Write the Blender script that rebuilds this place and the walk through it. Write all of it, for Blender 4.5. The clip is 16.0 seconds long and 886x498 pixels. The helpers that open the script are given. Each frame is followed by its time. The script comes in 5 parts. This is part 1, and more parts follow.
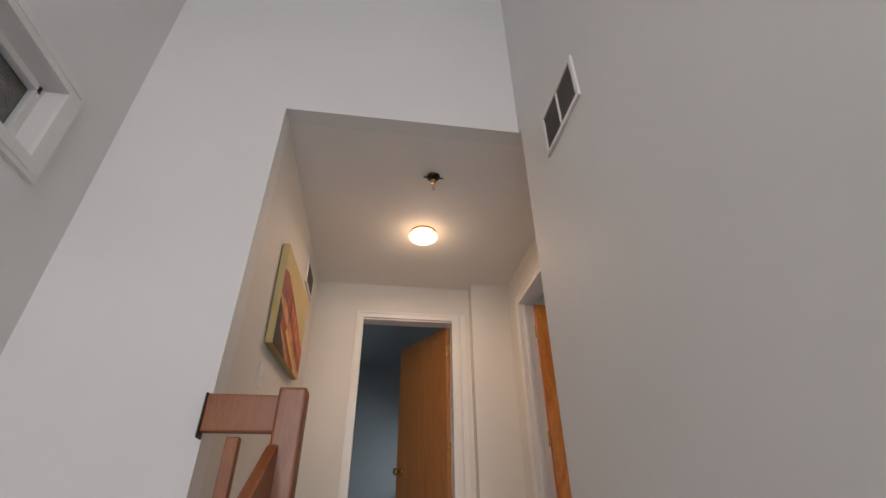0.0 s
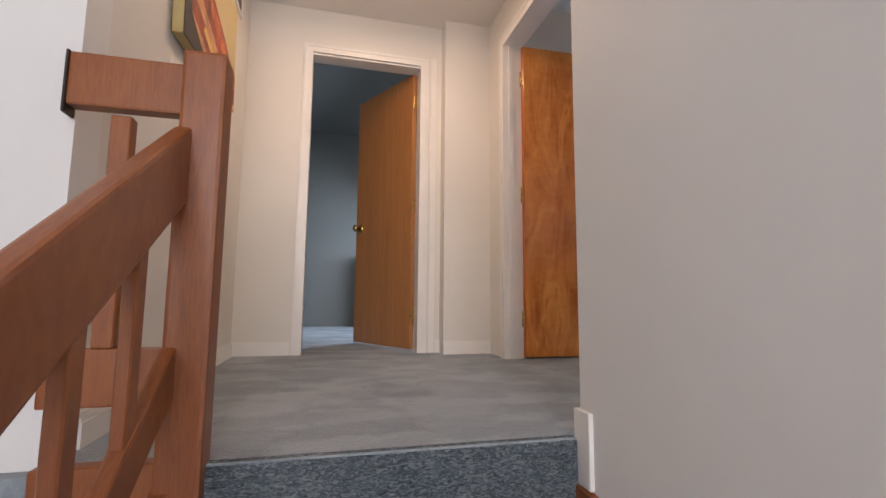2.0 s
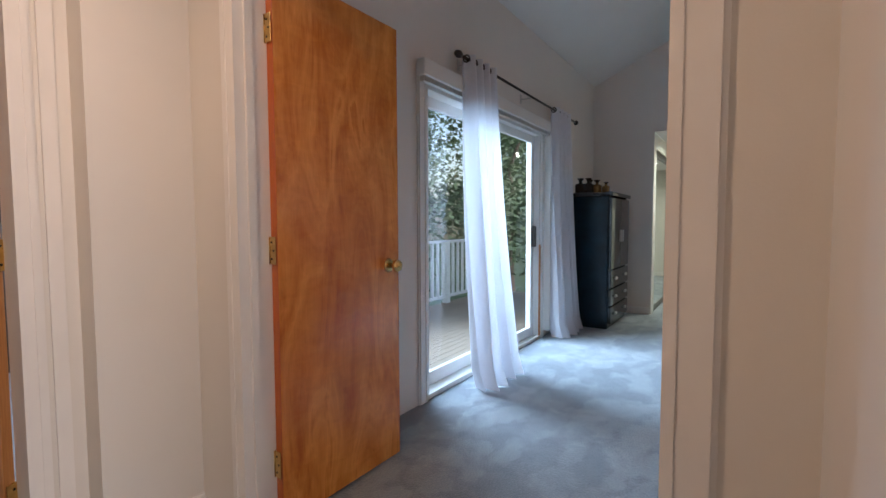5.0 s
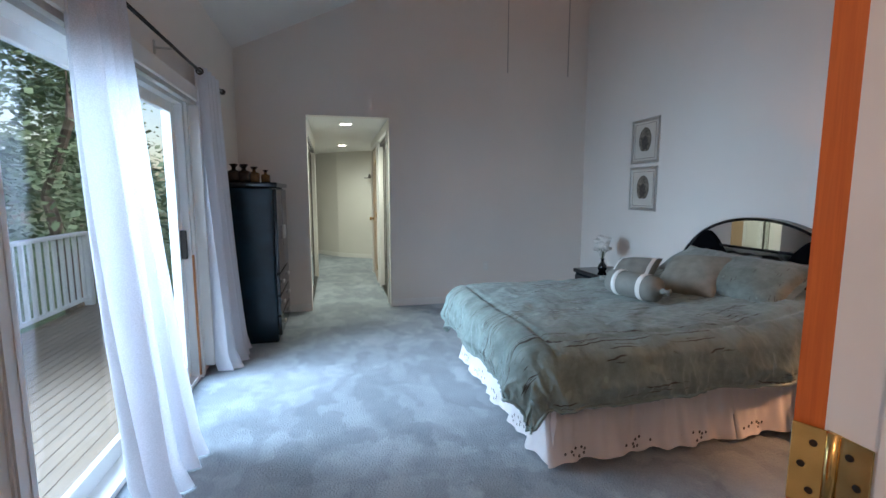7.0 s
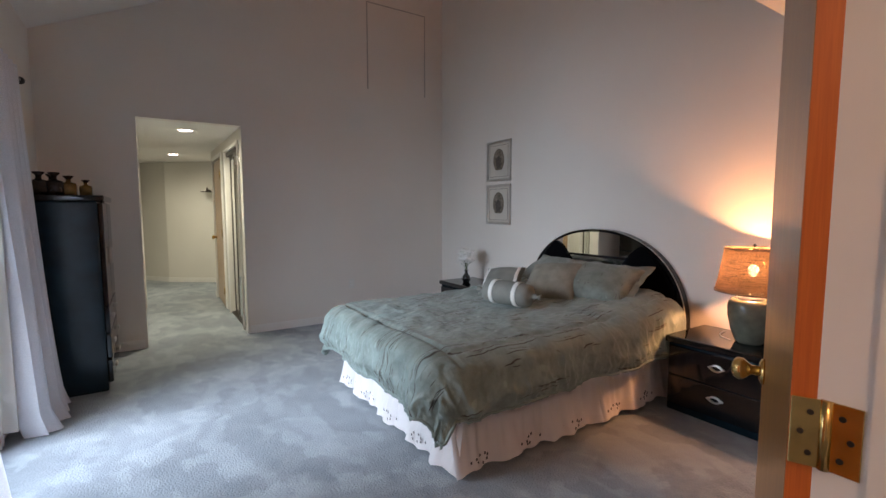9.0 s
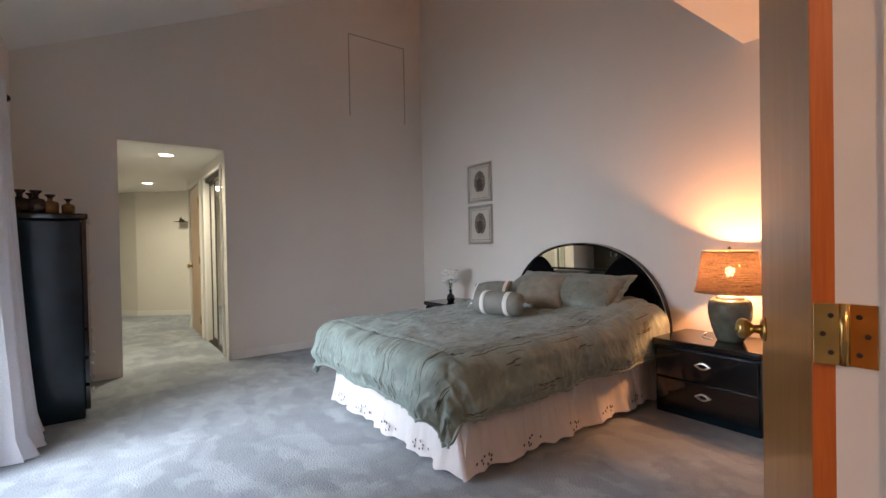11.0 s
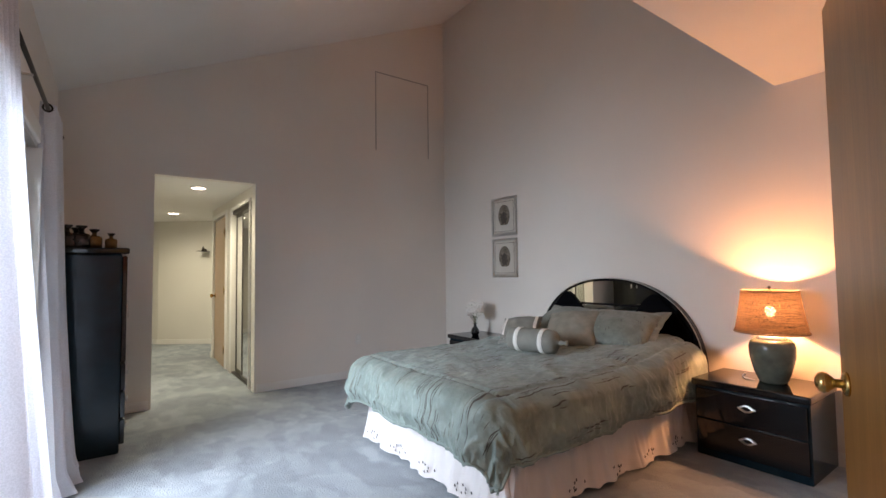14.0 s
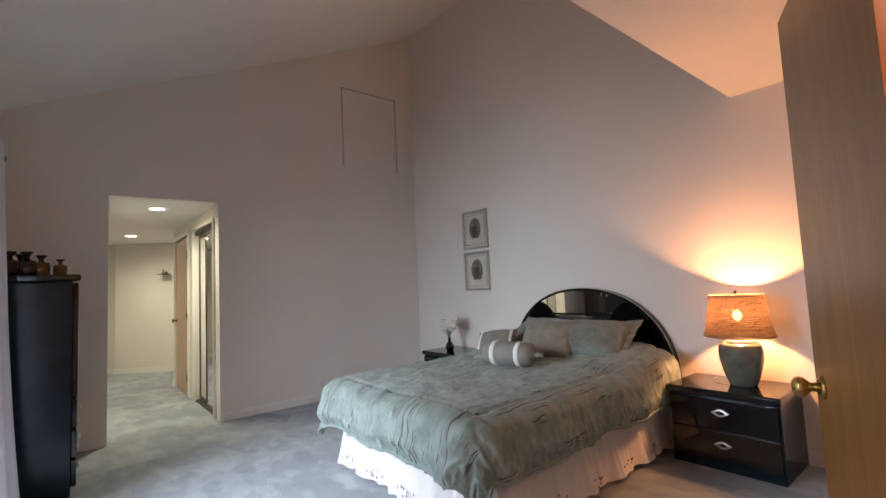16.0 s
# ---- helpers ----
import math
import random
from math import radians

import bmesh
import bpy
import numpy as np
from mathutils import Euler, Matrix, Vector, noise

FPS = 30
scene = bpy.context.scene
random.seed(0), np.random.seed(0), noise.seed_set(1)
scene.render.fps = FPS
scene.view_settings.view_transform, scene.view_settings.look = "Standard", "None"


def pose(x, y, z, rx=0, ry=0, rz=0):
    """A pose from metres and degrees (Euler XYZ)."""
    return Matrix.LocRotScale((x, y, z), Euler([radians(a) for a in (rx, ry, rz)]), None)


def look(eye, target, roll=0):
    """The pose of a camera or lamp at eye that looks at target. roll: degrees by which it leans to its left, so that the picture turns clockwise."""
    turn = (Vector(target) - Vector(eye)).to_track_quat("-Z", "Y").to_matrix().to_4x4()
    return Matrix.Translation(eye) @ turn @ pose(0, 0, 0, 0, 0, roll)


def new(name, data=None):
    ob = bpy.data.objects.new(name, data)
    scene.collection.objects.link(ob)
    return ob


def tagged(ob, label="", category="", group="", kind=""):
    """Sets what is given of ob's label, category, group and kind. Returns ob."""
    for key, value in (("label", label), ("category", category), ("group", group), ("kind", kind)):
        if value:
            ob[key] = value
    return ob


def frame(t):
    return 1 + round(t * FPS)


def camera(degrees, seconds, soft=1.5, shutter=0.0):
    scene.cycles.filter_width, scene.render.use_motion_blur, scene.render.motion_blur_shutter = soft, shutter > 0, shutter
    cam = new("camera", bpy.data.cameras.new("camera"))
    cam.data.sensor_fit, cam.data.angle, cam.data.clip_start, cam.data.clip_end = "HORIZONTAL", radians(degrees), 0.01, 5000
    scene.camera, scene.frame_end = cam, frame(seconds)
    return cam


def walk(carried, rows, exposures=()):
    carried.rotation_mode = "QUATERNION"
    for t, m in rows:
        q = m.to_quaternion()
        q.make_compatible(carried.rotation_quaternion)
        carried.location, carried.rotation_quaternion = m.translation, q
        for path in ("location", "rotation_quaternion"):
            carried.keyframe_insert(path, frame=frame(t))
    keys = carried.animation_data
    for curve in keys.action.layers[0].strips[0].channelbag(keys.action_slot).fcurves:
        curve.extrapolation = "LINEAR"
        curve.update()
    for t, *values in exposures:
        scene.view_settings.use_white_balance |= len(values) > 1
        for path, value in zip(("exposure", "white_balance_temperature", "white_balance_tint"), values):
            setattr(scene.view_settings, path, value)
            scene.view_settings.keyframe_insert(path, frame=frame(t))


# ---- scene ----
cam = camera(88.6, 16.0)
PATH = [
    (0, (0.975, 2.006, 0.493), (1.226, 3.684, 1.553), -0.5),
    (0.5, (0.976, 2.06, 0.464), (1.291, 3.907, 1.164), -0.6),
    (1, (0.992, 2.135, 0.396), (1.323, 4.068, 0.787), -0.1),
    (1.5, (0.978, 2.303, 0.347), (1.352, 4.249, 0.621), 0.2),
    (2, (0.987, 2.538, 0.36), (1.473, 4.466, 0.581), 0.5),
    (2.5, (0.994, 2.744, 0.493), (1.516, 4.665, 0.69), 0.7),
    (3, (0.982, 2.986, 0.624), (1.739, 4.831, 0.772), 0.4),
    (3.2, (1.001, 3.106, 0.668), (1.887, 4.895, 0.797), 0.5),
    (5.3, (1.201, 3.858, 1.191), (2.958, 4.802, 1.044), -0.0),
    (5.5, (1.242, 3.924, 1.229), (3.059, 4.745, 1.064), 0.2),
    (6, (1.439, 4.109, 1.34), (3.374, 4.572, 1.139), 0.0),
    (6.3, (1.538, 4.184, 1.384), (3.514, 4.406, 1.17), -0.6),
    (6.5, (1.615, 4.274, 1.355), (3.602, 4.308, 1.13), -1.2),
    (6.6, (1.659, 4.317, 1.349), (3.644, 4.247, 1.121), -1.2),
    (7, (1.796, 4.438, 1.355), (3.727, 3.975, 1.112), 0.0),
    (7.5, (1.923, 4.479, 1.324), (3.752, 3.703, 1.097), 0.5),
    (8, (1.966, 4.602, 1.375), (3.668, 3.577, 1.15), -0.7),
    (8.5, (1.947, 4.677, 1.384), (3.597, 3.563, 1.194), -0.3),
    (8.7, (1.948, 4.662, 1.37), (3.616, 3.573, 1.194), -0.1),
    (10.8, (1.958, 4.827, 1.224), (3.569, 3.645, 1.14), -0.9),
    (11, (1.972, 4.838, 1.191), (3.572, 3.639, 1.167), -1.1),
    (11.5, (2.008, 4.904, 1.189), (3.571, 3.656, 1.169), -1.6),
    (12, (2.034, 4.953, 1.228), (3.573, 3.676, 1.206), -1.8),
    (12.5, (2.04, 4.999, 1.24), (3.64, 3.798, 1.248), -1.6),
    (13, (2.051, 5.016, 1.251), (3.675, 3.849, 1.284), -1.3),
    (13.5, (2.065, 5.013, 1.254), (3.686, 3.844, 1.315), -0.8),
    (14, (2.071, 5.008, 1.26), (3.689, 3.836, 1.356), -0.7),
    (14.5, (2.087, 4.997, 1.268), (3.683, 3.797, 1.386), -1.1),
    (15, (2.095, 5.007, 1.284), (3.665, 3.776, 1.426), -1.8),
    (15.5, (2.102, 4.999, 1.282), (3.652, 3.744, 1.437), -2.4),
    (16, (2.114, 4.987, 1.27), (3.649, 3.715, 1.424), -2.7),
]
EXPOSURES = [(0, 0.15, 6300, 12), (0.5, 0.4, 6300, 12), (1.0, 0.65, 6300, 14), (1.5, 0.65, 6300, 14), (2.5, 0.92, 6300, 17), (3.2, 0.97, 6300, 19), (5.3, 0.45, 6400, 18), (6.0, 0.75, 6800, 19), (7.0, 0.6, 6300, 18), (7.5, 0.6, 6400, 18), (8.7, 0.42, 7300, 26), (10.8, 0.56, 8000, 29), (16, 0.64, 7900, 28)]
walk(cam, [(t, look(eye, target, roll)) for t, eye, target, roll in PATH], EXPOSURES)

# ---- world, sun and lights ----
W = bpy.data.worlds.new("sky")
scene.world = W
W.use_nodes = True
_bg = W.node_tree.nodes["Background"]
_sky = W.node_tree.nodes.new("ShaderNodeTexSky")
_sky.sky_type, _sky.sun_disc = "NISHITA", False
_sky.sun_elevation, _sky.sun_rotation = radians(38), radians(200)
_sky.air_density, _sky.dust_density = 1.4, 2.0
W.node_tree.links.new(_sky.outputs[0], _bg.inputs[0])
_bg.inputs[1].default_value = 0.15
_sun = bpy.data.lights.new("sun", "SUN")
_sun.energy, _sun.angle, _sun.color = 1.5, radians(12), (1.0, 0.96, 0.9)
_sd = Vector((math.sin(radians(200)) * math.cos(radians(38)), math.cos(radians(200)) * math.cos(radians(38)), math.sin(radians(38))))
new("sun", _sun).matrix_world = look(_sd * 20, (0, 0, 0))


def area(name, at, to, w, h, watts, color):
    d = bpy.data.lights.new(name, "AREA")
    d.shape, d.size, d.size_y, d.energy, d.color = "RECTANGLE", w, h, watts, color
    ob = new(name, d)
    ob.matrix_world = look(at, to)
    return ob


def bulb(name, at, watts, color, radius):
    d = bpy.data.lights.new(name, "POINT")
    d.energy, d.color, d.shadow_soft_size = watts, color, radius
    ob = new(name, d)
    ob.location = at
    return ob


DAY = (0.55, 0.80, 1.0)
WARM = (1.0, 0.62, 0.3)
area("patio_daylight", (4.6, 6.75, 1.75), (4.95, 4.2, 0.2), 1.5, 1.8, 108, DAY).data.spread = radians(120)
area("stair_window_daylight", (0.2, -1.85, 1.5), (0.3, 4, 0.6), 2.4, 2.6, 90, (0.98, 0.96, 0.97))
area("north_room_daylight", (2.42, 7.4, 1.35), (1.1, 7.0, 0.0), 1.4, 1.3, 34, (0.76, 0.88, 1.0))
_hl = area("hall_lamp_light", (1.24, 4.745, 2.262), (1.24, 4.7451, 0.0), 0.19, 0.19, 6.5, (1.0, 0.68, 0.44))
_hl.data.shape = "DISK"
bulb("hall_lamp_spill", (1.24, 4.745, 2.10), 1.7, (1.0, 0.68, 0.44), 0.09)
bulb("bedside_lamp_light", (3.24, 1.52, 0.984), 84, (1.0, 0.49, 0.215), 0.036)
for _x in (7.75, 10.37):
    _d = bpy.data.lights.new("can_light", "SPOT")
    _d.energy, _d.color, _d.spot_size, _d.spot_blend, _d.shadow_soft_size = 70, (0.88, 1.0, 0.80), radians(172), 1.0, 0.05
    _o = new("can_light", _d)
    _o.matrix_world = look((_x, 4.26, 2.2), (_x, 4.2601, 0))


# ---- materials ----
class Nodes:
    def __init__(self, name):
        self.m = bpy.data.materials.new(name)
        self.m.use_nodes = True
        self.t = self.m.node_tree
        self.b = self.t.nodes["Principled BSDF"]
        self.c = self.t.nodes.new("ShaderNodeTexCoord").outputs["Object"]

    def add(self, kind, **kw):
        n = self.t.nodes.new("ShaderNode" + kind)
        for k, v in kw.items():
            n.inputs[k.replace("_", " ")].default_value = v
        return n

    def link(self, a, b):
        self.t.links.new(a, b)

    def scaled(self, sx, sy, sz, rot=(0, 0, 0)):
        n = self.add("Mapping")
        n.inputs["Scale"].default_value = (sx, sy, sz)
        n.inputs["Rotation"].default_value = rot
        self.link(self.c, n.inputs["Vector"])
        return n.outputs[0]

    def noise(self, scale, detail=3, vec=None, rough=0.5, dist=0.0):
        n = self.add("TexNoise", Scale=scale, Detail=detail, Roughness=rough, Distortion=dist)
        self.link(vec or self.c, n.inputs["Vector"])
        return n.outputs["Fac"]

    def ramp(self, fac, stops):
        n = self.add("ValToRGB")
        els = n.color_ramp.elements
        while len(els) < len(stops):
            els.new(0.5)
        for e, (p, c) in zip(els, stops):
            e.position, e.color = p, (*c, 1)
        self.link(fac, n.inputs[0])
        return n.outputs[0]

    def mix(self, fac, a, b, mode="MIX"):
        n = self.t.nodes.new("ShaderNodeMix")
        n.data_type, n.blend_type = "RGBA", mode
        for v, i in ((fac, 0), (a, 6), (b, 7)):
            if hasattr(v, "node"):
                self.link(v, n.inputs[i])
            else:
                n.inputs[i].default_value = v if i == 0 else (*v, 1)
        return n.outputs[2]

    def bump(self, h, strength, dist=0.01):
        n = self.add("Bump", Strength=strength, Distance=dist)
        self.link(h, n.inputs["Height"])
        self.link(n.outputs[0], self.b.inputs["Normal"])

    def done(self, color=None, rough=0.5, metal=0.0, spec=0.5):
        if color is not None:
            if hasattr(color, "node"):
                self.link(color, self.b.inputs["Base Color"])
            else:
                self.b.inputs["Base Color"].default_value = (*color, 1)
        if hasattr(rough, "node"):
            self.link(rough, self.b.inputs["Roughness"])
        else:
            self.b.inputs["Roughness"].default_value = rough
        self.b.inputs["Metallic"].default_value = metal
        self.b.inputs["Specular IOR Level"].default_value = spec
        return self.m


def plain(name, color, rough=0.5, metal=0.0, vary=0.06, scale=6.0, bump=0.0, bscale=60.0, spec=0.5):
    n = Nodes(name)
    lo = tuple(max(0, c * (1 - vary)) for c in color)
    hi = tuple(min(1, c * (1 + vary)) for c in color)
    col = n.ramp(n.noise(scale, 4), [(0.3, lo), (0.7, hi)])
    if bump:
        n.bump(n.noise(bscale, 3), bump, 0.004)
    return n.done(col, rough, metal, spec)


def wood(name, dark, light, sc=(5, 5, 0.7), rough=0.35, fine=0.5, spec=0.5, bump=0.05):
    n = Nodes(name)
    v = n.scaled(*sc)
    big = n.noise(1.6, 3, v, 0.55, 1.4)
    fin = n.noise(14, 5, n.scaled(sc[0] * 2.2, sc[1] * 2.2, sc[2] * 1.2), 0.6, 0.4)
    a = n.ramp(big, [(0.3, dark), (0.52, tuple((p + q) / 2 for p, q in zip(dark, light))), (0.7, light)])
    b = n.ramp(fin, [(0.35, tuple(x * 0.78 for x in dark)), (0.7, light)])
    col = n.mix(fine, a, b)
    n.bump(fin, bump, 0.002)
    n.b.inputs["Coat Weight"].default_value = 0.25
    n.b.inputs["Coat Roughness"].default_value = 0.18
    return n.done(col, rough, 0, spec)


def birch(name, dark, mid, light):
    """Rotary-cut veneer: broad mottled figure, running mostly upright."""
    n = Nodes(name)
    fig = n.noise(3.0, 4, n.scaled(2.3, 2.3, 0.62), 0.55, 1.6)
    ripple = n.noise(9, 2, n.scaled(1.0, 1.0, 2.2, (0, 0.5, 0)), 0.5, 1.0)
    fin = n.noise(30, 4, n.scaled(5, 5, 0.35), 0.6)
    a = n.ramp(fig, [(0.30, dark), (0.44, mid), (0.54, tuple((p + q) / 2 for p, q in zip(mid, light))), (0.62, light), (0.70, mid)])
    a = n.mix(0.12, a, n.ramp(ripple, [(0.42, dark), (0.60, light)]))
    a = n.mix(0.16, a, n.ramp(fin, [(0.3, dark), (0.7, light)]))
    n.bump(fin, 0.04, 0.002)
    n.b.inputs["Coat Weight"].default_value = 0.35
    n.b.inputs["Coat Roughness"].default_value = 0.14
    return n.done(a, 0.24, 0, 0.5)


def wall_paint(name, color):
    n = Nodes(name)
    col = n.ramp(n.noise(1.1, 4), [(0.3, tuple(c * 0.96 for c in color)), (0.7, tuple(min(1, c * 1.02) for c in color))])
    n.bump(n.noise(180, 3), 0.12, 0.002)
    return n.done(col, 0.62, 0, 0.3)


def carpet_mat():
    n = Nodes("carpet")
    warp = n.add("TexNoise", Scale=5.5, Detail=4.0, Roughness=0.6)
    n.link(n.c, warp.inputs["Vector"])

    def strokes(scale, k, sc, rot):
        """Patches where the pile lies one way or the other, with ragged borders."""
        vv = n.add("VectorMath")
        vv.operation = "MULTIPLY_ADD"
        n.link(warp.outputs["Color"], vv.inputs[0])
        vv.inputs[1].default_value = (k, k, k)
        n.link(n.scaled(*sc, rot), vv.inputs[2])
        v = n.add("TexVoronoi", Scale=scale, Randomness=1.0)
        v.feature = "SMOOTH_F1"
        v.inputs["Smoothness"].default_value = 0.6
        n.link(vv.outputs[0], v.inputs["Vector"])
        grey = n.add("RGBToBW")
        n.link(v.outputs["Color"], grey.inputs[0])
        return grey.outputs[0]

    wide = n.noise(1.7, 3, n.scaled(1, 1.4, 1, (0, 0, 0.6)), 0.55, 0.3)
    mid = n.noise(8, 5, None, 0.65, 0.5)
    fin = n.noise(420, 2)
    tuft = n.noise(95, 3)
    base = n.ramp(wide, [(0.38, (0.150, 0.186, 0.226)), (0.5, (0.215, 0.258, 0.300)), (0.62, (0.33, 0.378, 0.425))])
    base = n.mix(0.55, base, n.ramp(strokes(4.2, 0.35, (1.0, 0.50, 1.0), (0, 0, 0.5)), [(0.30, (0.120, 0.150, 0.182)), (0.5, (0.21, 0.252, 0.292)), (0.70, (0.50, 0.55, 0.60))]))
    base = n.mix(0.42, base, n.ramp(strokes(8.0, 0.22, (0.6, 1.2, 1.0), (0, 0, -0.7)), [(0.32, (0.125, 0.155, 0.188)), (0.68, (0.46, 0.51, 0.555))]))
    base = n.mix(0.22, base, n.ramp(mid, [(0.35, (0.12, 0.145, 0.17)), (0.65, (0.33, 0.37, 0.40))]))
    base = n.mix(0.20, base, n.ramp(tuft, [(0.35, (0.10, 0.125, 0.145)), (0.7, (0.36, 0.40, 0.43))]))
    base = n.mix(0.15, base, n.ramp(fin, [(0.3, (0.09, 0.11, 0.13)), (0.7, (0.40, 0.44, 0.46))]))
    n.bump(tuft, 0.6, 0.012)
    n.b.inputs["Sheen Weight"].default_value = 0.25
    n.b.inputs["Sheen Roughness"].default_value = 0.6
    return n.done(base, 0.95, 0, 0.1)


def comforter_mat(name, light, dark, line, scale=1.0, axis=0, flat=False):
    """Jacquard with slender dark stems in broken rows, running along one way, and pale leaf blots."""
    n = Nodes(name)
    if flat:
        n.c = n.add("TexCoord").outputs["UV"]
    warp = n.add("TexNoise", Scale=2.3 * scale, Detail=3.0)
    n.link(n.c, warp.inputs["Vector"])

    def warped(k, sc, rot=(0, 0, 0)):
        vv = n.add("VectorMath")
        vv.operation = "MULTIPLY_ADD"
        n.link(warp.outputs["Color"], vv.inputs[0])
        vv.inputs[1].default_value = (k, k, k)
        n.link(n.scaled(*sc, rot), vv.inputs[2])
        return vv.outputs[0]

    def stems(freq, vec, width, mask_scale, lo, mvec):
        w = n.add("TexWave", Scale=freq, Distortion=1.6, Detail=3.0)
        w.inputs["Detail Scale"].default_value = 1.5
        n.link(vec, w.inputs["Vector"])
        thin = n.ramp(w.outputs["Fac"], [(0.0, (1, 1, 1)), (width * 0.5, (1, 1, 1)), (width * 1.8, (0, 0, 0))])
        m = n.ramp(n.noise(mask_scale, 3, mvec, 0.6), [(lo, (0, 0, 0)), (lo + 0.03, (1, 1, 1))])
        return n.mix(1.0, thin, m, "MULTIPLY")

    rot = (0, 0, math.pi / 2 * axis)
    blot = n.ramp(n.noise(6.0 * scale, 5, None, 0.7), [(0.42, light), (0.60, dark)])
    leaf = n.add("TexVoronoi", Scale=11.0 * scale)
    n.link(warped(0.25, (1.0, 0.6, 1.0), rot), leaf.inputs["Vector"])
    lf = n.ramp(leaf.outputs["Distance"], [(0.0, (0.55, 0.55, 0.55)), (0.17, (0.45, 0.45, 0.45)), (0.22, (0, 0, 0))])
    lf = n.mix(1.0, lf, n.ramp(n.noise(3.4 * scale, 2), [(0.48, (0, 0, 0)), (0.55, (1, 1, 1))]), "MULTIPLY")
    col = n.mix(lf, blot, tuple(min(1, c * 1.5) for c in light))
    mv = n.scaled(1.7, 0.75, 1.7, rot)
    for freq, k, width, lo in ((2.8, 0.06, 0.006, 0.52), (5.2, 0.08, 0.010, 0.55), (2.0, 0.22, 0.005, 0.51), (7.5, 0.12, 0.010, 0.58)):
        st = stems(freq * scale, warped(k, (1, 0.35, 0.6), rot), width, 2.6 * scale, lo, mv)
        col = n.mix(st, col, line)
    n.bump(n.noise(22, 4, None, 0.6), 0.4, 0.02)
    n.b.inputs["Sheen Weight"].default_value = 0.15
    return n.done(col, 0.52, 0, 0.4)


def glassy(name, tint=(0.95, 0.98, 1.0), rough=0.0):
    n = Nodes(name)
    t = n.add("BsdfTransparent")
    t.inputs[0].default_value = (*tint, 1)
    g = n.add("BsdfGlossy", Roughness=rough)
    mx = n.add("MixShader")
    mx.inputs[0].default_value = 0.07
    n.link(t.outputs[0], mx.inputs[1])
    n.link(g.outputs[0], mx.inputs[2])
    n.link(mx.outputs[0], n.t.nodes["Material Output"].inputs[0])
    return n.m


def cloth_thin(name, color, trans, clear=0.0):
    n = Nodes(name)
    d = n.add("BsdfDiffuse")
    d.inputs[0].default_value = (*color, 1)
    tr = n.add("BsdfTranslucent")
    tr.inputs[0].default_value = (*color, 1)
    mx = n.add("MixShader")
    mx.inputs[0].default_value = trans
    n.link(d.outputs[0], mx.inputs[1])
    n.link(tr.outputs[0], mx.inputs[2])
    out = mx.outputs[0]
    if clear:
        cl = n.add("BsdfTransparent")
        m2 = n.add("MixShader")
        weave = n.ramp(n.noise(240, 2), [(0.4, (clear * 0.5,) * 3), (0.6, (clear * 1.5,) * 3)])
        n.link(weave, m2.inputs[0])
        n.link(out, m2.inputs[1])
        n.link(cl.outputs[0], m2.inputs[2])
        out = m2.outputs[0]
    n.link(out, n.t.nodes["Material Output"].inputs[0])
    return n.m


def burlap():
    n = Nodes("burlap shade")
    a = n.noise(42, 3, n.scaled(0.25, 0.25, 5.0))
    b = n.noise(60, 3, n.scaled(6.0, 6.0, 0.25))
    tex = n.mix(0.5, n.ramp(a, [(0.35, (0, 0, 0)), (0.65, (1, 1, 1))]), n.ramp(b, [(0.35, (0, 0, 0)), (0.65, (1, 1, 1))]))
    col = n.mix(tex, (0.012, 0.0075, 0.005), (0.082, 0.055, 0.038))
    d = n.add("BsdfDiffuse")
    tr = n.add("BsdfTranslucent")
    n.link(col, d.inputs[0])
    n.link(col, tr.inputs[0])
    mx = n.add("MixShader")
    mx.inputs[0].default_value = 0.48
    n.link(d.outputs[0], mx.inputs[1])
    n.link(tr.outputs[0], mx.inputs[2])
    cl = n.add("BsdfTransparent")
    m2 = n.add("MixShader")
    n.link(n.ramp(n.noise(150, 2), [(0.45, (0, 0, 0)), (0.7, (0.12, 0.12, 0.12))]), m2.inputs[0])
    n.link(mx.outputs[0], m2.inputs[1])
    n.link(cl.outputs[0], m2.inputs[2])
    n.link(m2.outputs[0], n.t.nodes["Material Output"].inputs[0])
    return n.m


def glow(name, color, strength):
    n = Nodes(name)
    n.b.inputs["Base Color"].default_value = (*color, 1)
    n.b.inputs["Emission Color"].default_value = (*color, 1)
    n.b.inputs["Emission Strength"].default_value = strength
    return n.m


M_WALL = wall_paint("hall paint", (0.74, 0.71, 0.66))
M_WALLB = wall_paint("bedroom paint", (0.79, 0.735, 0.685))
M_STAIRW = wall_paint("stairwell paint", (0.78, 0.77, 0.755))
M_CEIL = wall_paint("ceiling paint", (0.83, 0.805, 0.775))
# Wall colour lowered to keep the room beyond dim while its floor is lit.
M_BLUE = wall_paint("dimmed room wall", (0.235, 0.24, 0.232))
M_TRIM = plain("trim paint", (0.80, 0.78, 0.75), 0.35, vary=0.03)
M_CARPET = carpet_mat()
def loop_carpet():
    n = Nodes("looped stair carpet")
    a = n.noise(48, 4, n.scaled(1, 2.6, 2.6), 0.65, 1.8)
    col = n.ramp(a, [(0.36, (0.05, 0.07, 0.09)), (0.5, (0.20, 0.245, 0.285)), (0.62, (0.50, 0.56, 0.60))])
    col = n.mix(0.4, col, n.ramp(n.noise(3.5, 3), [(0.35, (0.10, 0.13, 0.155)), (0.65, (0.20, 0.24, 0.27))]))
    n.bump(a, 1.0, 0.02)
    return n.done(col, 0.95, 0, 0.1)


